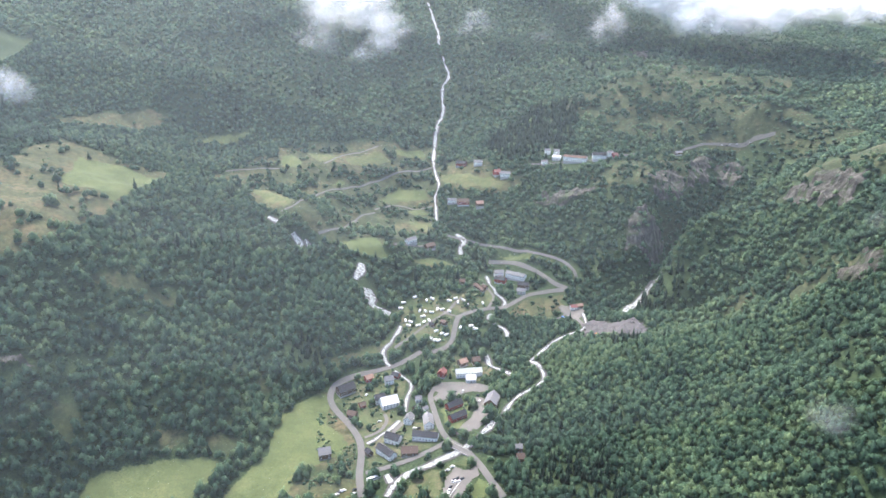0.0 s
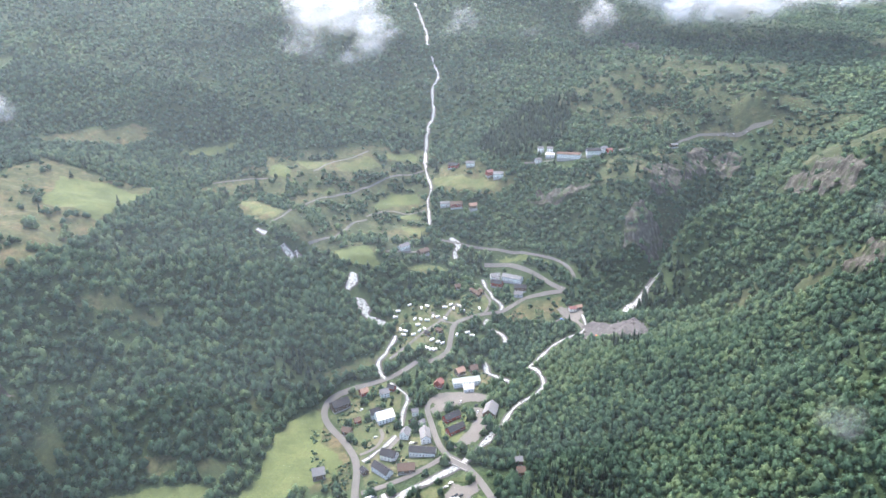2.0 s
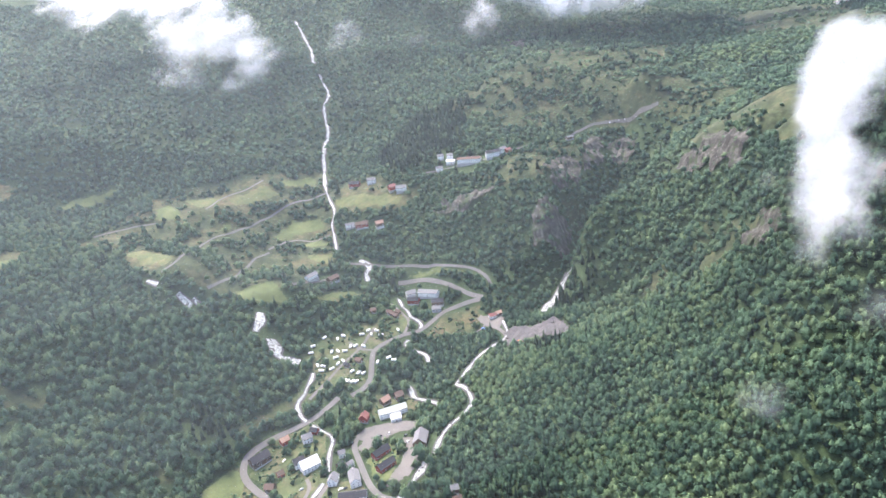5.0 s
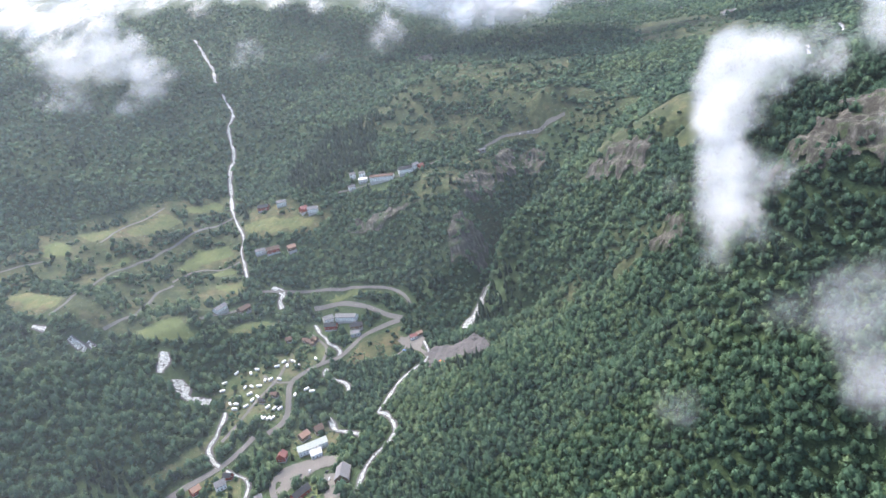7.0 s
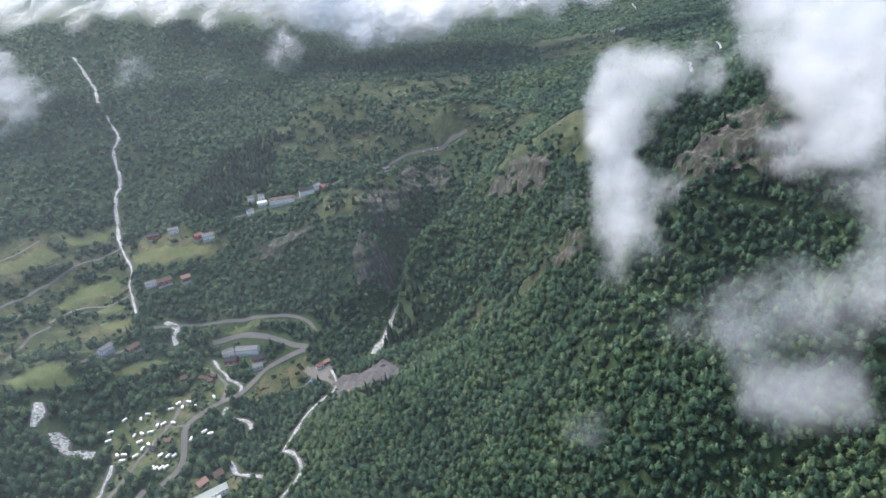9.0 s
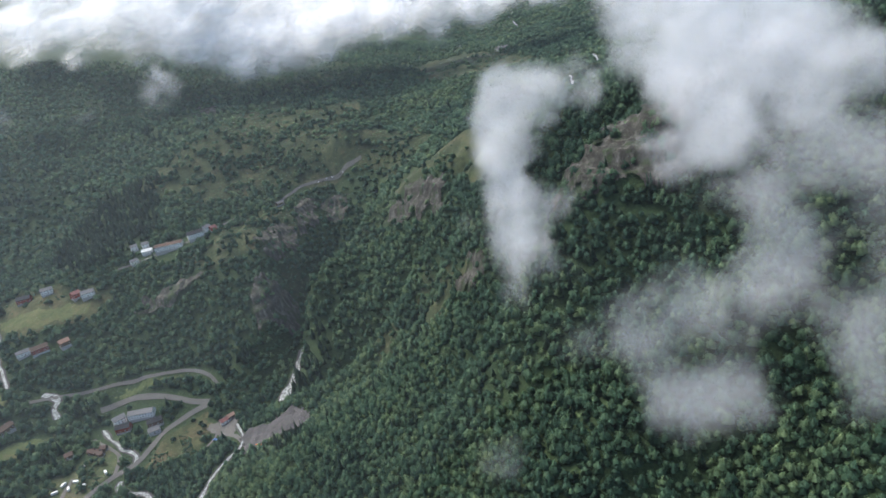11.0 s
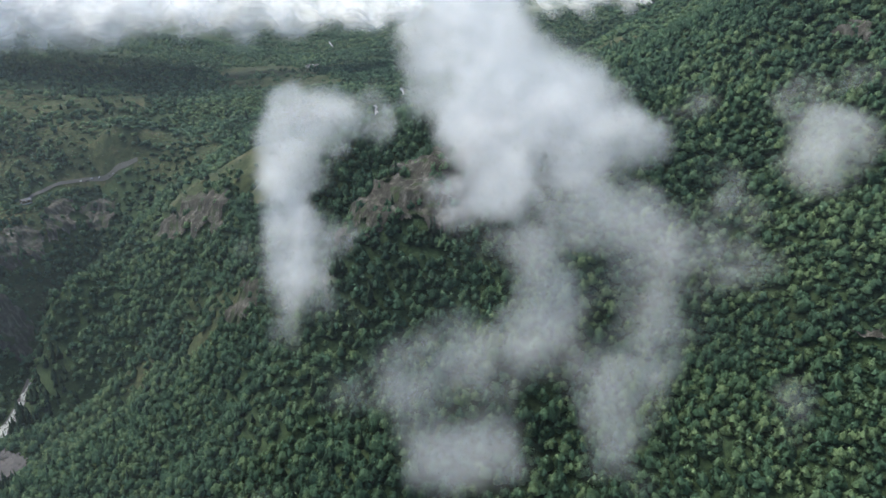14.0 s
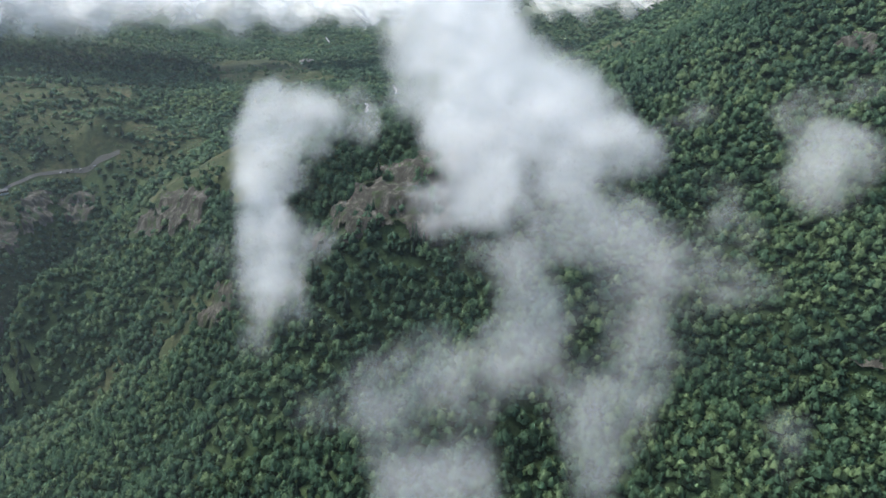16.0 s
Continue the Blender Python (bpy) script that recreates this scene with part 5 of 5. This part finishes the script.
def shrubs(name, label, area, spacing, seed, where, low, high, shape):
    rng = np.random.default_rng(seed)
    gx, gy = np.meshgrid(np.arange(area[0], area[1], spacing), np.arange(area[2], area[3], spacing))
    x = (gx + rng.uniform(-0.5, 0.5, gx.shape) * spacing).ravel()
    y = (gy + rng.uniform(-0.5, 0.5, gx.shape) * spacing).ravel()
    ok = rng.random(len(x)) < where(x, y)
    for surface, width, lab, line in ROADS:
        ok &= line_distance(line, x, y) > width / 2 + 1.5
    for width, lab, line in STREAMS:
        ok &= line_distance(line, x, y) > width / 2 + 0.8
    for hx, hy, turn, length, wide, *rest in HOUSES:
        ok &= (x - hx) ** 2 + (y - hy) ** 2 > (max(length, wide) / 2 + 1.5) ** 2
    for cx, cy, *rest in CARAVANS + CARS:
        ok &= (x - cx) ** 2 + (y - cy) ** 2 > 16
    x, y = x[ok], y[ok]
    h = rng.uniform(low, high, len(x))
    d = outward(shape, 0.45)
    v = np.stack([shape[None, :, 0] * h[:, None] * 1.3 + x[:, None], shape[None, :, 1] * h[:, None] * 1.3 + y[:, None], (shape[None, :, 2] - 0.18) * h[:, None] + ground(x, y)[:, None] + 0.4], -1).reshape(-1, 3)
    me = tri_mesh(name, v, np.arange(len(v)).reshape(-1, 3), BROADLEAF, tint=np.repeat(rng.random(len(x)), len(shape)), outward=np.tile(d, (len(x), 1)))
    return tagged(new(name, me), label, "shrubs", kind="stuff")


shrubs("shrubs", "green garden shrubs and hedges between the houses", (-140, 130, 400, 840), 3.2, 110, gardens, 1.2, 3.6, NEAR_LEAF[0])
shrubs("shrubs", "low juniper and willow scrub on the terraces and pastures", (-640, 160, 640, 1140), 4.6, 121, scrub, 1.0, 3.4, MID_LEAF[0])
shrubs("shrubs", "low birch and juniper scrub on the plateau heath", (200, 1000, 640, 1300), 5.0, 122, scrub, 1.2, 4.0, FAR_LEAF[0])
shrubs("shrubs", "green alder undergrowth on the steep mountain shoulder", (430, 600, 60, 300), 4.0, 123, thicket, 2.5, 5.0, MID_LEAF[1])


# ---- houses, camp and vehicles ----
def box(bm, x0, x1, y0, y1, z0, z1):
    v = [bm.verts.new(c) for c in ((x0, y0, z0), (x1, y0, z0), (x1, y1, z0), (x0, y1, z0), (x0, y0, z1), (x1, y0, z1), (x1, y1, z1), (x0, y1, z1))]
    for f in ((3, 2, 1, 0), (4, 5, 6, 7), (0, 1, 5, 4), (1, 2, 6, 5), (2, 3, 7, 6), (3, 0, 4, 7)):
        bm.faces.new([v[i] for i in f])
    return v


def box_part(name, size, material, parent, label=""):
    bm = bmesh.new()
    box(bm, *size)
    return part(name, bm, material, parent, label)


CONCRETE = painted("concrete", (0.38, 0.37, 0.36))


def house(x, y, turn, length, width, tall, wall, roof, label):
    """A gabled timber house along its own x axis, on a concrete footing that reaches down into the slope."""
    a, b = length / 2, width / 2
    c, s = math.cos(radians(turn)), math.sin(radians(turn))
    corners = [ground(x + u * c - v * s, y + u * s + v * c)[0] for u in (-a, a) for v in (-b, b)]
    floor, low = max(corners) * 0.6 + min(corners) * 0.4 + 0.5, min(corners) - 1.0
    ob = new("house")
    ob.matrix_world = pose(x, y, floor, 0, 0, turn)
    kind = "barn" if "barn" in label else "hotel" if "hotel" in label else "cabin" if ("cabin" in label or "hut" in label or "shed" in label) else "house"
    label = label if len(label.split()) > 4 else label + (" by the road" if y < 860 else " above the terraces")
    tagged(ob, label, kind)
    ob.name = kind
    box_part("footing", (-a - 0.1, a + 0.1, -b - 0.1, b + 0.1, low - floor, 0.0), CONCRETE, ob)
    rise = width * (0.32 if length > 22 else 0.42)
    bm = bmesh.new()
    p = [(-b, 0), (b, 0), (b, tall), (0, tall + rise), (-b, tall)]
    front, back = [bm.verts.new((-a, q, z)) for q, z in p], [bm.verts.new((a, q, z)) for q, z in p]
    bm.faces.new(front[::-1])
    bm.faces.new(back)
    for i in range(5):
        bm.faces.new((front[i], front[(i + 1) % 5], back[(i + 1) % 5], back[i]))
    part("wall", bm, WALLS[wall], ob)
    over, thick = 0.55, 0.28
    slope = math.hypot(b, rise)
    for side in (-1, 1):
        bm = bmesh.new()
        ux, uz = side * b / slope, -rise / slope
        nx, nz = side * rise / slope, b / slope
        reach = slope + over
        ring = []
        for d, e in ((0.0, 0.03), (reach, 0.03), (reach, 0.03 + thick), (0.0, 0.03 + thick)):
            ring.append((ux * d + nx * e, tall + rise + uz * d + nz * e))
        f, g = [bm.verts.new((-a - over, q, z)) for q, z in ring], [bm.verts.new((a + over, q, z)) for q, z in ring]
        bm.faces.new(f)
        bm.faces.new(g[::-1])
        for i in range(4):
            bm.faces.new((f[i], f[(i + 1) % 4], g[(i + 1) % 4], g[i]))
        bmesh.ops.recalc_face_normals(bm, faces=bm.faces)
        part("roof", bm, ROOFS[roof], ob)
    if kind != "barn" and width > 5:
        box_part("chimney", (a * 0.3 - 0.35, a * 0.3 + 0.35, -0.35, 0.35, tall + rise - 0.8, tall + rise + 1.1), ROOFS["grey"], ob, "grey chimney")
    floors = 2 if tall >= 4.8 else 1
    trim = WALLS["white"]
    for level in range(floors):
        z = 0.9 + level * 2.5
        count = max(2, int(length / 2.9))
        for k in range(count):
            u = -a + (k + 0.5) * length / count
            for side in (-1, 1):
                if side == -1 and level == 0 and k == count // 2:
                    box_part("door", (u - 0.5, u + 0.5, -b - 0.06, -b + 0.02, 0.0, 2.05), WALLS["brown"], ob, "wooden front door")
                    continue
                y0, y1 = sorted((side * b, side * (b + 0.07)))
                w = box_part("window", (u - 0.62, u + 0.62, y0, y1, z, z + 1.25), trim, ob)
                y0, y1 = sorted((side * (b + 0.02), side * (b + 0.10)))
                box_part("pane", (u - 0.5, u + 0.5, y0, y1, z + 0.12, z + 1.13), GLASS, w)
        for side in (-1, 1):
            for v in ((-width * 0.22, width * 0.22) if width > 6 else (0.0,)):
                x0, x1 = sorted((side * a, side * (a + 0.07)))
                w = box_part("window", (x0, x1, v - 0.6, v + 0.6, z, z + 1.25), trim, ob)
                x0, x1 = sorted((side * (a + 0.02), side * (a + 0.10)))
                box_part("pane", (x0, x1, v - 0.48, v + 0.48, z + 0.12, z + 1.13), GLASS, w)
    return ob


for spec in HOUSES:
    house(*spec)


def rounded_box(bm, x0, x1, y0, y1, z0, z1, r):
    v = box(bm, x0, x1, y0, y1, z0, z1)
    edges = list({e for q in v for e in q.link_edges})
    bmesh.ops.bevel(bm, geom=edges, offset=r, segments=2, affect="EDGES")


def wheel_mesh(bm, x, y, r, w):
    bmesh.ops.create_cone(bm, cap_ends=True, segments=14, radius1=r, radius2=r, depth=w, matrix=pose(x, y, r, 90, 0, 0))


def caravan():
    ob = tagged(new("caravan"), "white caravan parked on the camp lawn", "caravan", group="caravans on the camp site")
    bm = bmesh.new()
    rounded_box(bm, -2.9, 2.9, -1.15, 1.15, 0.45, 2.65, 0.3)
    part("body", bm, CARAVAN_WHITE, ob)
    for x in (-1.7, 0.2, 1.8):
        for y0, y1 in ((-1.18, -1.12), (1.12, 1.18)):
            box_part("window", (x - 0.5, x + 0.5, y0, y1, 1.35, 2.0), GLASS, ob)
    for y in (-1.05, 1.05):
        bm = bmesh.new()
        wheel_mesh(bm, 0, y, 0.33, 0.2)
        part("wheel", bm, TYRE, ob)
    box_part("drawbar", (2.8, 4.1, -0.08, 0.08, 0.42, 0.52), CONCRETE, ob)
    return ob


def car(paint, label, longer=1.0):
    ob = tagged(new("car"), label, "car", group="parked cars")
    bm = bmesh.new()
    rounded_box(bm, -2.15 * longer, 2.15 * longer, -0.88, 0.88, 0.3, 0.95, 0.16)
    part("body", bm, paint, ob)
    bm = bmesh.new()
    v = box(bm, -1.7 * longer, 1.1 * longer, -0.8, 0.8, 0.93, 1.5)
    for q in v[4:]:
        q.co.x, q.co.y = q.co.x * 0.72, q.co.y * 0.86
    part("windows", bm, GLASS, ob, "dark glass")
    box_part("roof", (-1.15 * longer, 0.72 * longer, -0.68, 0.68, 1.49, 1.54), paint, ob)
    for x in (-1.35 * longer, 1.35 * longer):
        for y in (-0.8, 0.8):
            bm = bmesh.new()
            wheel_mesh(bm, x, y, 0.32, 0.2)
            part("wheel", bm, TYRE, ob)
    return ob


CARAVAN_WHITE = painted("caravan_panels", (0.82, 0.82, 0.80), 0.35)
PAINTS = [(painted("white_car_paint", (0.8, 0.8, 0.8), 0.25), "white car parked in the open"), (painted("silver_car_paint", (0.5, 0.51, 0.53), 0.25), "silver car parked in the open"), (painted("dark_car_paint", (0.03, 0.035, 0.045), 0.25), "dark car parked in the open")]


def seat(x, y, turn):
    """A pose resting on the lawns and yards, which lie a little over the bare ground."""
    return pose(x, y, ground(x, y)[0] + 0.55, 0, 0, turn)


first = caravan()
for i, (x, y, turn) in enumerate(CARAVANS):
    if i == 0:
        first.matrix_world = seat(x, y, turn)
    else:
        copy_thing(first, seat(x, y, turn))
kinds = [car(*p) for p in PAINTS]
for i, (x, y, turn) in enumerate(CARS):
    if i < 3:
        kinds[i].matrix_world = seat(x, y, turn)
    else:
        copy_thing(kinds[(i * 5) % 3], seat(x, y, turn))


def bus(x, y, turn):
    ob = tagged(new("bus"), "long white coach parked beside the road", "bus")
    ob.matrix_world = seat(x, y, turn)
    bm = bmesh.new()
    rounded_box(bm, -6.0, 6.0, -1.25, 1.25, 0.4, 3.3, 0.2)
    part("body", bm, PAINTS[0][0], ob)
    for y0, y1 in ((-1.28, -1.22), (1.22, 1.28)):
        for k in range(7):
            box_part("window", (-5.5 + k * 1.55, -4.1 + k * 1.55, y0, y1, 1.7, 2.7), GLASS, ob)
    for wx in (-3.6, 3.9):
        for wy in (-1.15, 1.15):
            bm = bmesh.new()
            wheel_mesh(bm, wx, wy, 0.5, 0.28)
            part("wheel", bm, TYRE, ob)


def lorry(x, y, turn, paint, label):
    ob = tagged(new("lorry"), label, "lorry")
    ob.matrix_world = seat(x, y, turn)
    box_part("chassis", (-3.6, 3.4, -0.5, 0.5, 0.7, 1.0), TYRE, ob)
    bm = bmesh.new()
    rounded_box(bm, 1.7, 3.7, -1.2, 1.2, 0.8, 3.0, 0.15)
    cab = part("cab", bm, paint, ob)
    box_part("windscreen", (3.66, 3.74, -1.0, 1.0, 1.8, 2.7), GLASS, cab)
    bm = bmesh.new()
    v = box(bm, -3.6, 1.4, -1.2, 1.2, 1.02, 2.4)
    for q in v[:4]:
        q.co.y *= 0.85
    part("tipper", bm, paint, ob)
    for wx in (-2.8, -1.6, 2.6):
        for wy in (-1.05, 1.05):
            bm = bmesh.new()
            wheel_mesh(bm, wx, wy, 0.5, 0.3)
            part("wheel", bm, TYRE, ob)


bus(*BUS)
lorry(*LORRY_BLUE, painted("blue_paint", (0.06, 0.16, 0.42), 0.35), "blue tipper lorry in the works yard")
lorry(*LORRY_ORANGE, painted("orange_paint", (0.55, 0.16, 0.04), 0.35), "orange tipper lorry in the works yard")


def bridge(x, y, turn, length):
    ob = tagged(new("bridge"), "short concrete road bridge with railings over the river", "bridge")
    z = max(ground(x + k * math.cos(radians(turn)), y + k * math.sin(radians(turn)))[0] for k in (-length / 2, -length / 4, 0, length / 4, length / 2)) + 1.06
    ob.matrix_world = pose(x, y, z, 0, 0, turn)
    box_part("deck", (-length / 2, length / 2, -3.6, 3.6, -0.7, 0.0), CONCRETE, ob)
    box_part("carriageway", (-length / 2, length / 2, -3.2, 3.2, 0.0, 0.06), SURFACES["asphalt"], ob, "grey asphalt carriageway")
    for side in (-1, 1):
        box_part("abutment", (side * length / 2 - 0.6, side * length / 2 + 0.6, -3.6, 3.6, -5.0, -0.7), CONCRETE, ob)
        box_part("rail", (-length / 2, length / 2, side * 3.5 - 0.06, side * 3.5 + 0.06, 0.85, 1.0), ROOFS["grey"], ob)
        for k in range(7):
            u = -length / 2 + 0.3 + k * (length - 0.6) / 6
            box_part("post", (u - 0.06, u + 0.06, side * 3.5 - 0.06, side * 3.5 + 0.06, 0.0, 0.9), ROOFS["grey"], ob)


bridge(*BRIDGE)


def park_wall(x, y, turn):
    """A low concrete wall that divides the car park, in equal lengths."""
    ob = tagged(new("retaining_wall"), "low grey concrete wall dividing the car park", "wall")
    ob.matrix_world = pose(x, y, ground(x, y)[0] + 0.55, 0, 0, turn)
    for k in range(9):
        u = -18 + k * 4.0
        box_part("block", (u + 0.02, u + 3.98, -0.3, 0.3, -1.2, 0.7), CONCRETE, ob)


park_wall(*PARK_WALL)


# ---- blocks on the stone heap ----
def boulder_mesh(rng):
    bm = bmesh.new()
    bmesh.ops.create_icosphere(bm, subdivisions=1, radius=1.0)
    for v in bm.verts:
        v.co *= rng.uniform(0.7, 1.2)
        v.co.z *= 0.75
    me = bpy.data.meshes.new("boulder")
    bm.to_mesh(me)
    bm.free()
    me.materials.append(SURFACES["stone"])
    return me


def strew_boulders():
    rng = np.random.default_rng(8)
    meshes = [boulder_mesh(rng) for _ in range(5)]
    heap = [f[3] for f in FIELDS if f[0] == "stone"][0]
    xs, ys = [p[0] for p in heap], [p[1] for p in heap]
    made = 0
    while made < 130:
        x, y = rng.uniform(min(xs), max(xs)), rng.uniform(min(ys), max(ys))
        if not inside(heap, np.array([x]), np.array([y]))[0]:
            continue
        ob = new("boulder", meshes[made % 5])
        r = rng.uniform(0.7, 2.2)
        ob.matrix_world = pose(x, y, ground(x, y)[0] + 1.6, 0, 0, rng.uniform(0, 360)) @ Matrix.Diagonal((r, r * 0.8, r, 1))
        tagged(ob, "grey blasted boulder on the stone heap", "boulder", group="boulders of the stone heap")
        made += 1


strew_boulders()


# ---- single trees of the gardens and the camp lawn ----
def tree_parts(rng, conifer):
    h = 1.0
    bm = bmesh.new()

    def limb(a, b, r0, r1):
        d = (Vector(b) - Vector(a))
        m = Matrix.Translation((Vector(a) + Vector(b)) / 2) @ d.to_track_quat("Z", "Y").to_matrix().to_4x4()
        bmesh.ops.create_cone(bm, cap_ends=False, segments=6, radius1=r0, radius2=r1, depth=d.length, matrix=m)
    limb((0, 0, -0.08), (0, 0, 0.75 if conifer else 0.5), 0.035, 0.012)
    if not conifer:
        for k in range(5):
            t = k * 1.26 + rng.uniform(-0.3, 0.3)
            limb((0, 0, 0.22 + 0.05 * k), (0.26 * math.cos(t), 0.26 * math.sin(t), 0.45 + 0.06 * k), 0.016, 0.005)
    trunk = bpy.data.meshes.new("trunk")
    bm.to_mesh(trunk)
    bm.free()
    trunk.materials.append(BARK)
    v = spruce_shape(rng, 9, 9) if conifer else broadleaf_shape(rng, 260, 0.075)
    crown = tri_mesh("crown", v, np.arange(len(v)).reshape(-1, 3), NEEDLES if conifer else BROADLEAF, tint=np.full(len(v), rng.uniform(0.2, 0.9)), outward=outward(v, 0.45))
    return trunk, crown


def garden_trees():
    rng = np.random.default_rng(12)
    kinds = [(tree_parts(rng, False), False) for _ in range(6)] + [(tree_parts(rng, True), True)]
    made = 0
    for surface, trees, label, outline in FIELDS:
        if surface not in ("meadow", "garden") or trees <= 0:
            continue
        xs, ys = [p[0] for p in outline], [p[1] for p in outline]
        tries = int((max(xs) - min(xs)) * (max(ys) - min(ys)) / 36 * trees * 2.2)
        for _ in range(tries):
            x, y = rng.uniform(min(xs), max(xs)), rng.uniform(min(ys), max(ys))
            one = np.array([x]), np.array([y])
            if not inside(outline, *one)[0] or made >= 300:
                continue
            near = any(line_distance(r[3], *one)[0] < r[1] / 2 + 2.5 for r in ROADS) or any(line_distance(r[2], *one)[0] < r[0] / 2 + 2 for r in STREAMS)
            near = near or any((x - q[0]) ** 2 + (y - q[1]) ** 2 < (q[3] / 2 + 2.5) ** 2 for q in HOUSES) or any((x - q[0]) ** 2 + (y - q[1]) ** 2 < 20 for q in CARAVANS + CARS)
            if near:
                continue
            (trunk, crown), conifer = kinds[made % 7]
            ob = new("tree")
            tall = rng.uniform(4.5, 9.5)
            ob.matrix_world = pose(x, y, ground(x, y)[0] + 0.45, 0, 0, rng.uniform(0, 360)) @ Matrix.Diagonal((tall * 0.95, tall * 0.95, tall, 1))
            tagged(ob, "dark green spruce standing on a lawn" if conifer else "leafy green birch standing on a lawn", "tree", group="trees of the village and camp")
            new("trunk", trunk).parent = ob
            new("crown", crown).parent = ob
            made += 1


garden_trees()


# ---- clouds: many thin veils of mist, one behind the other ----
def billows(p):
    """Each billow broken up into a smaller core and ragged shreds round it."""
    rng = np.random.default_rng(31)
    out = [p * np.array([1, 1, 1, 1.0, 0.8])]
    for _ in range(6):
        d = rng.normal(0, 1, (len(p), 3)) * np.array([1.1, 1.1, 0.9])
        d /= np.linalg.norm(d, axis=1)[:, None]
        q = p.copy()
        q[:, :3] += d * p[:, 3:4] * rng.uniform(0.6, 1.1, (len(p), 1))
        q[:, 3] *= rng.uniform(0.25, 0.6, len(p))
        q[:, 4] *= rng.uniform(0.25, 0.7, len(p))
        out.append(q)
    return np.concatenate(out)


def cloud(name, label, puffs, material, facing, gap, cell, edge=1.0, lean=1.0):
    """Slanting veils stacked along the bearing 'facing' (degrees from +y to +x), each as dense as the billows are there."""
    p = billows(np.array(puffs, float))
    b = radians(facing)
    ahead, across = np.array([math.sin(b), math.cos(b)]), np.array([math.cos(b), -math.sin(b)])
    pa, ps, pz, r, k = p[:, :2] @ ahead, p[:, :2] @ across, p[:, 2], p[:, 3] * edge, p[:, 4]
    u = np.arange((ps - r * 1.6).min(), (ps + r * 1.6).max() + cell, cell)
    w = np.arange((pz - r * 1.6).min(), (pz + r * 1.6).max() + cell, cell)
    uu, ww = np.meshgrid(u, w)
    verts, faces, dens, count = [], [], [], 0
    for d in np.arange((pa - lean * pz - 2 * r).min(), (pa - lean * pz + 2 * r).max(), gap):
        near = np.abs(pa - lean * pz - d) < (1.5 + 1.5 * lean) * r + 2 * gap
        if not near.any():
            continue
        slant = d + lean * ww + (value_noise(uu, ww, 42, int(d) % 97) - 0.5) * gap * 2.0 + (value_noise(uu, ww, 16, int(d) % 89) - 0.5) * gap * 0.9
        q = ((uu[..., None] - ps[near]) ** 2 + (ww[..., None] - pz[near]) ** 2 + (slant[..., None] - pa[near]) ** 2) / (r[near] * 1.5) ** 2
        f = np.minimum((np.clip(1 - q, 0, 1) * k[near]).sum(-1), 1.5)
        use = grid_faces(*uu.shape)
        use = use[(f.ravel()[use] > 0.02).any(1)]
        if not len(use):
            continue
        idx, inv = np.unique(use, return_inverse=True)
        xy = slant.ravel()[idx, None] * ahead + uu.ravel()[idx, None] * across
        verts.append(np.concatenate([xy, ww.ravel()[idx, None]], -1))
        dens.append(f.ravel()[idx])
        faces.append(inv.reshape(-1, 4) + count)
        count += len(idx)
    me = tri_mesh(name, np.concatenate(verts), np.concatenate(faces), material, thickness=np.concatenate(dens))
    me.polygons.foreach_set("use_smooth", np.ones(len(me.polygons), bool))
    return tagged(new(name, me), label, "cloud", kind="stuff")


cloud("cloud", "thick white cloud billowing up against the crag", NEAR_CLOUD, CLOUD_NEAR, 44, 7.0, 5.0, 1.12, 0.55)
cloud("cloud", "thin grey mist drifting over the wooded slope", LOW_WISPS, CLOUD_THIN, 46, 7.0, 5.0, 1.25, 0.5)
cloud("cloud", "thin white mist on the mountain shoulder", SHOULDER_WISPS, CLOUD_THIN, 62, 7.0, 5.0, 1.25, 0.5)
cloud("cloud", "small white cloud shreds before the mountain wall", FAR_WISPS, CLOUD_FAR, 5, 18.0, 8.0, 0.74)
cloud("cloud", "white cloud deck lying along the mountain tops", [(x, y, z + 14, r, k) for x, y, z, r, k in DECK], CLOUD_DECK, 22, 24.0, 14.0, 0.84, 1.5)


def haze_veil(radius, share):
    """A curved sheet added across the valley as haze, thinner towards the right."""
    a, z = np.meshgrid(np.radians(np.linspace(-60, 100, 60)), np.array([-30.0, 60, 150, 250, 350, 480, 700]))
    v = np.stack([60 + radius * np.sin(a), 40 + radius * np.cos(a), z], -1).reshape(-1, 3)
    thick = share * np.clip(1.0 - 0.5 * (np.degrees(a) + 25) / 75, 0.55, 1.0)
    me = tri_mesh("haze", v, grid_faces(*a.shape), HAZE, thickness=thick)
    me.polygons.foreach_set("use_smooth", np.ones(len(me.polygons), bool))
    return tagged(new("haze", me), "thin pale sheet added as haze across the valley", "haze", kind="stuff")


# sheets at growing distances, added to pale the view step by step
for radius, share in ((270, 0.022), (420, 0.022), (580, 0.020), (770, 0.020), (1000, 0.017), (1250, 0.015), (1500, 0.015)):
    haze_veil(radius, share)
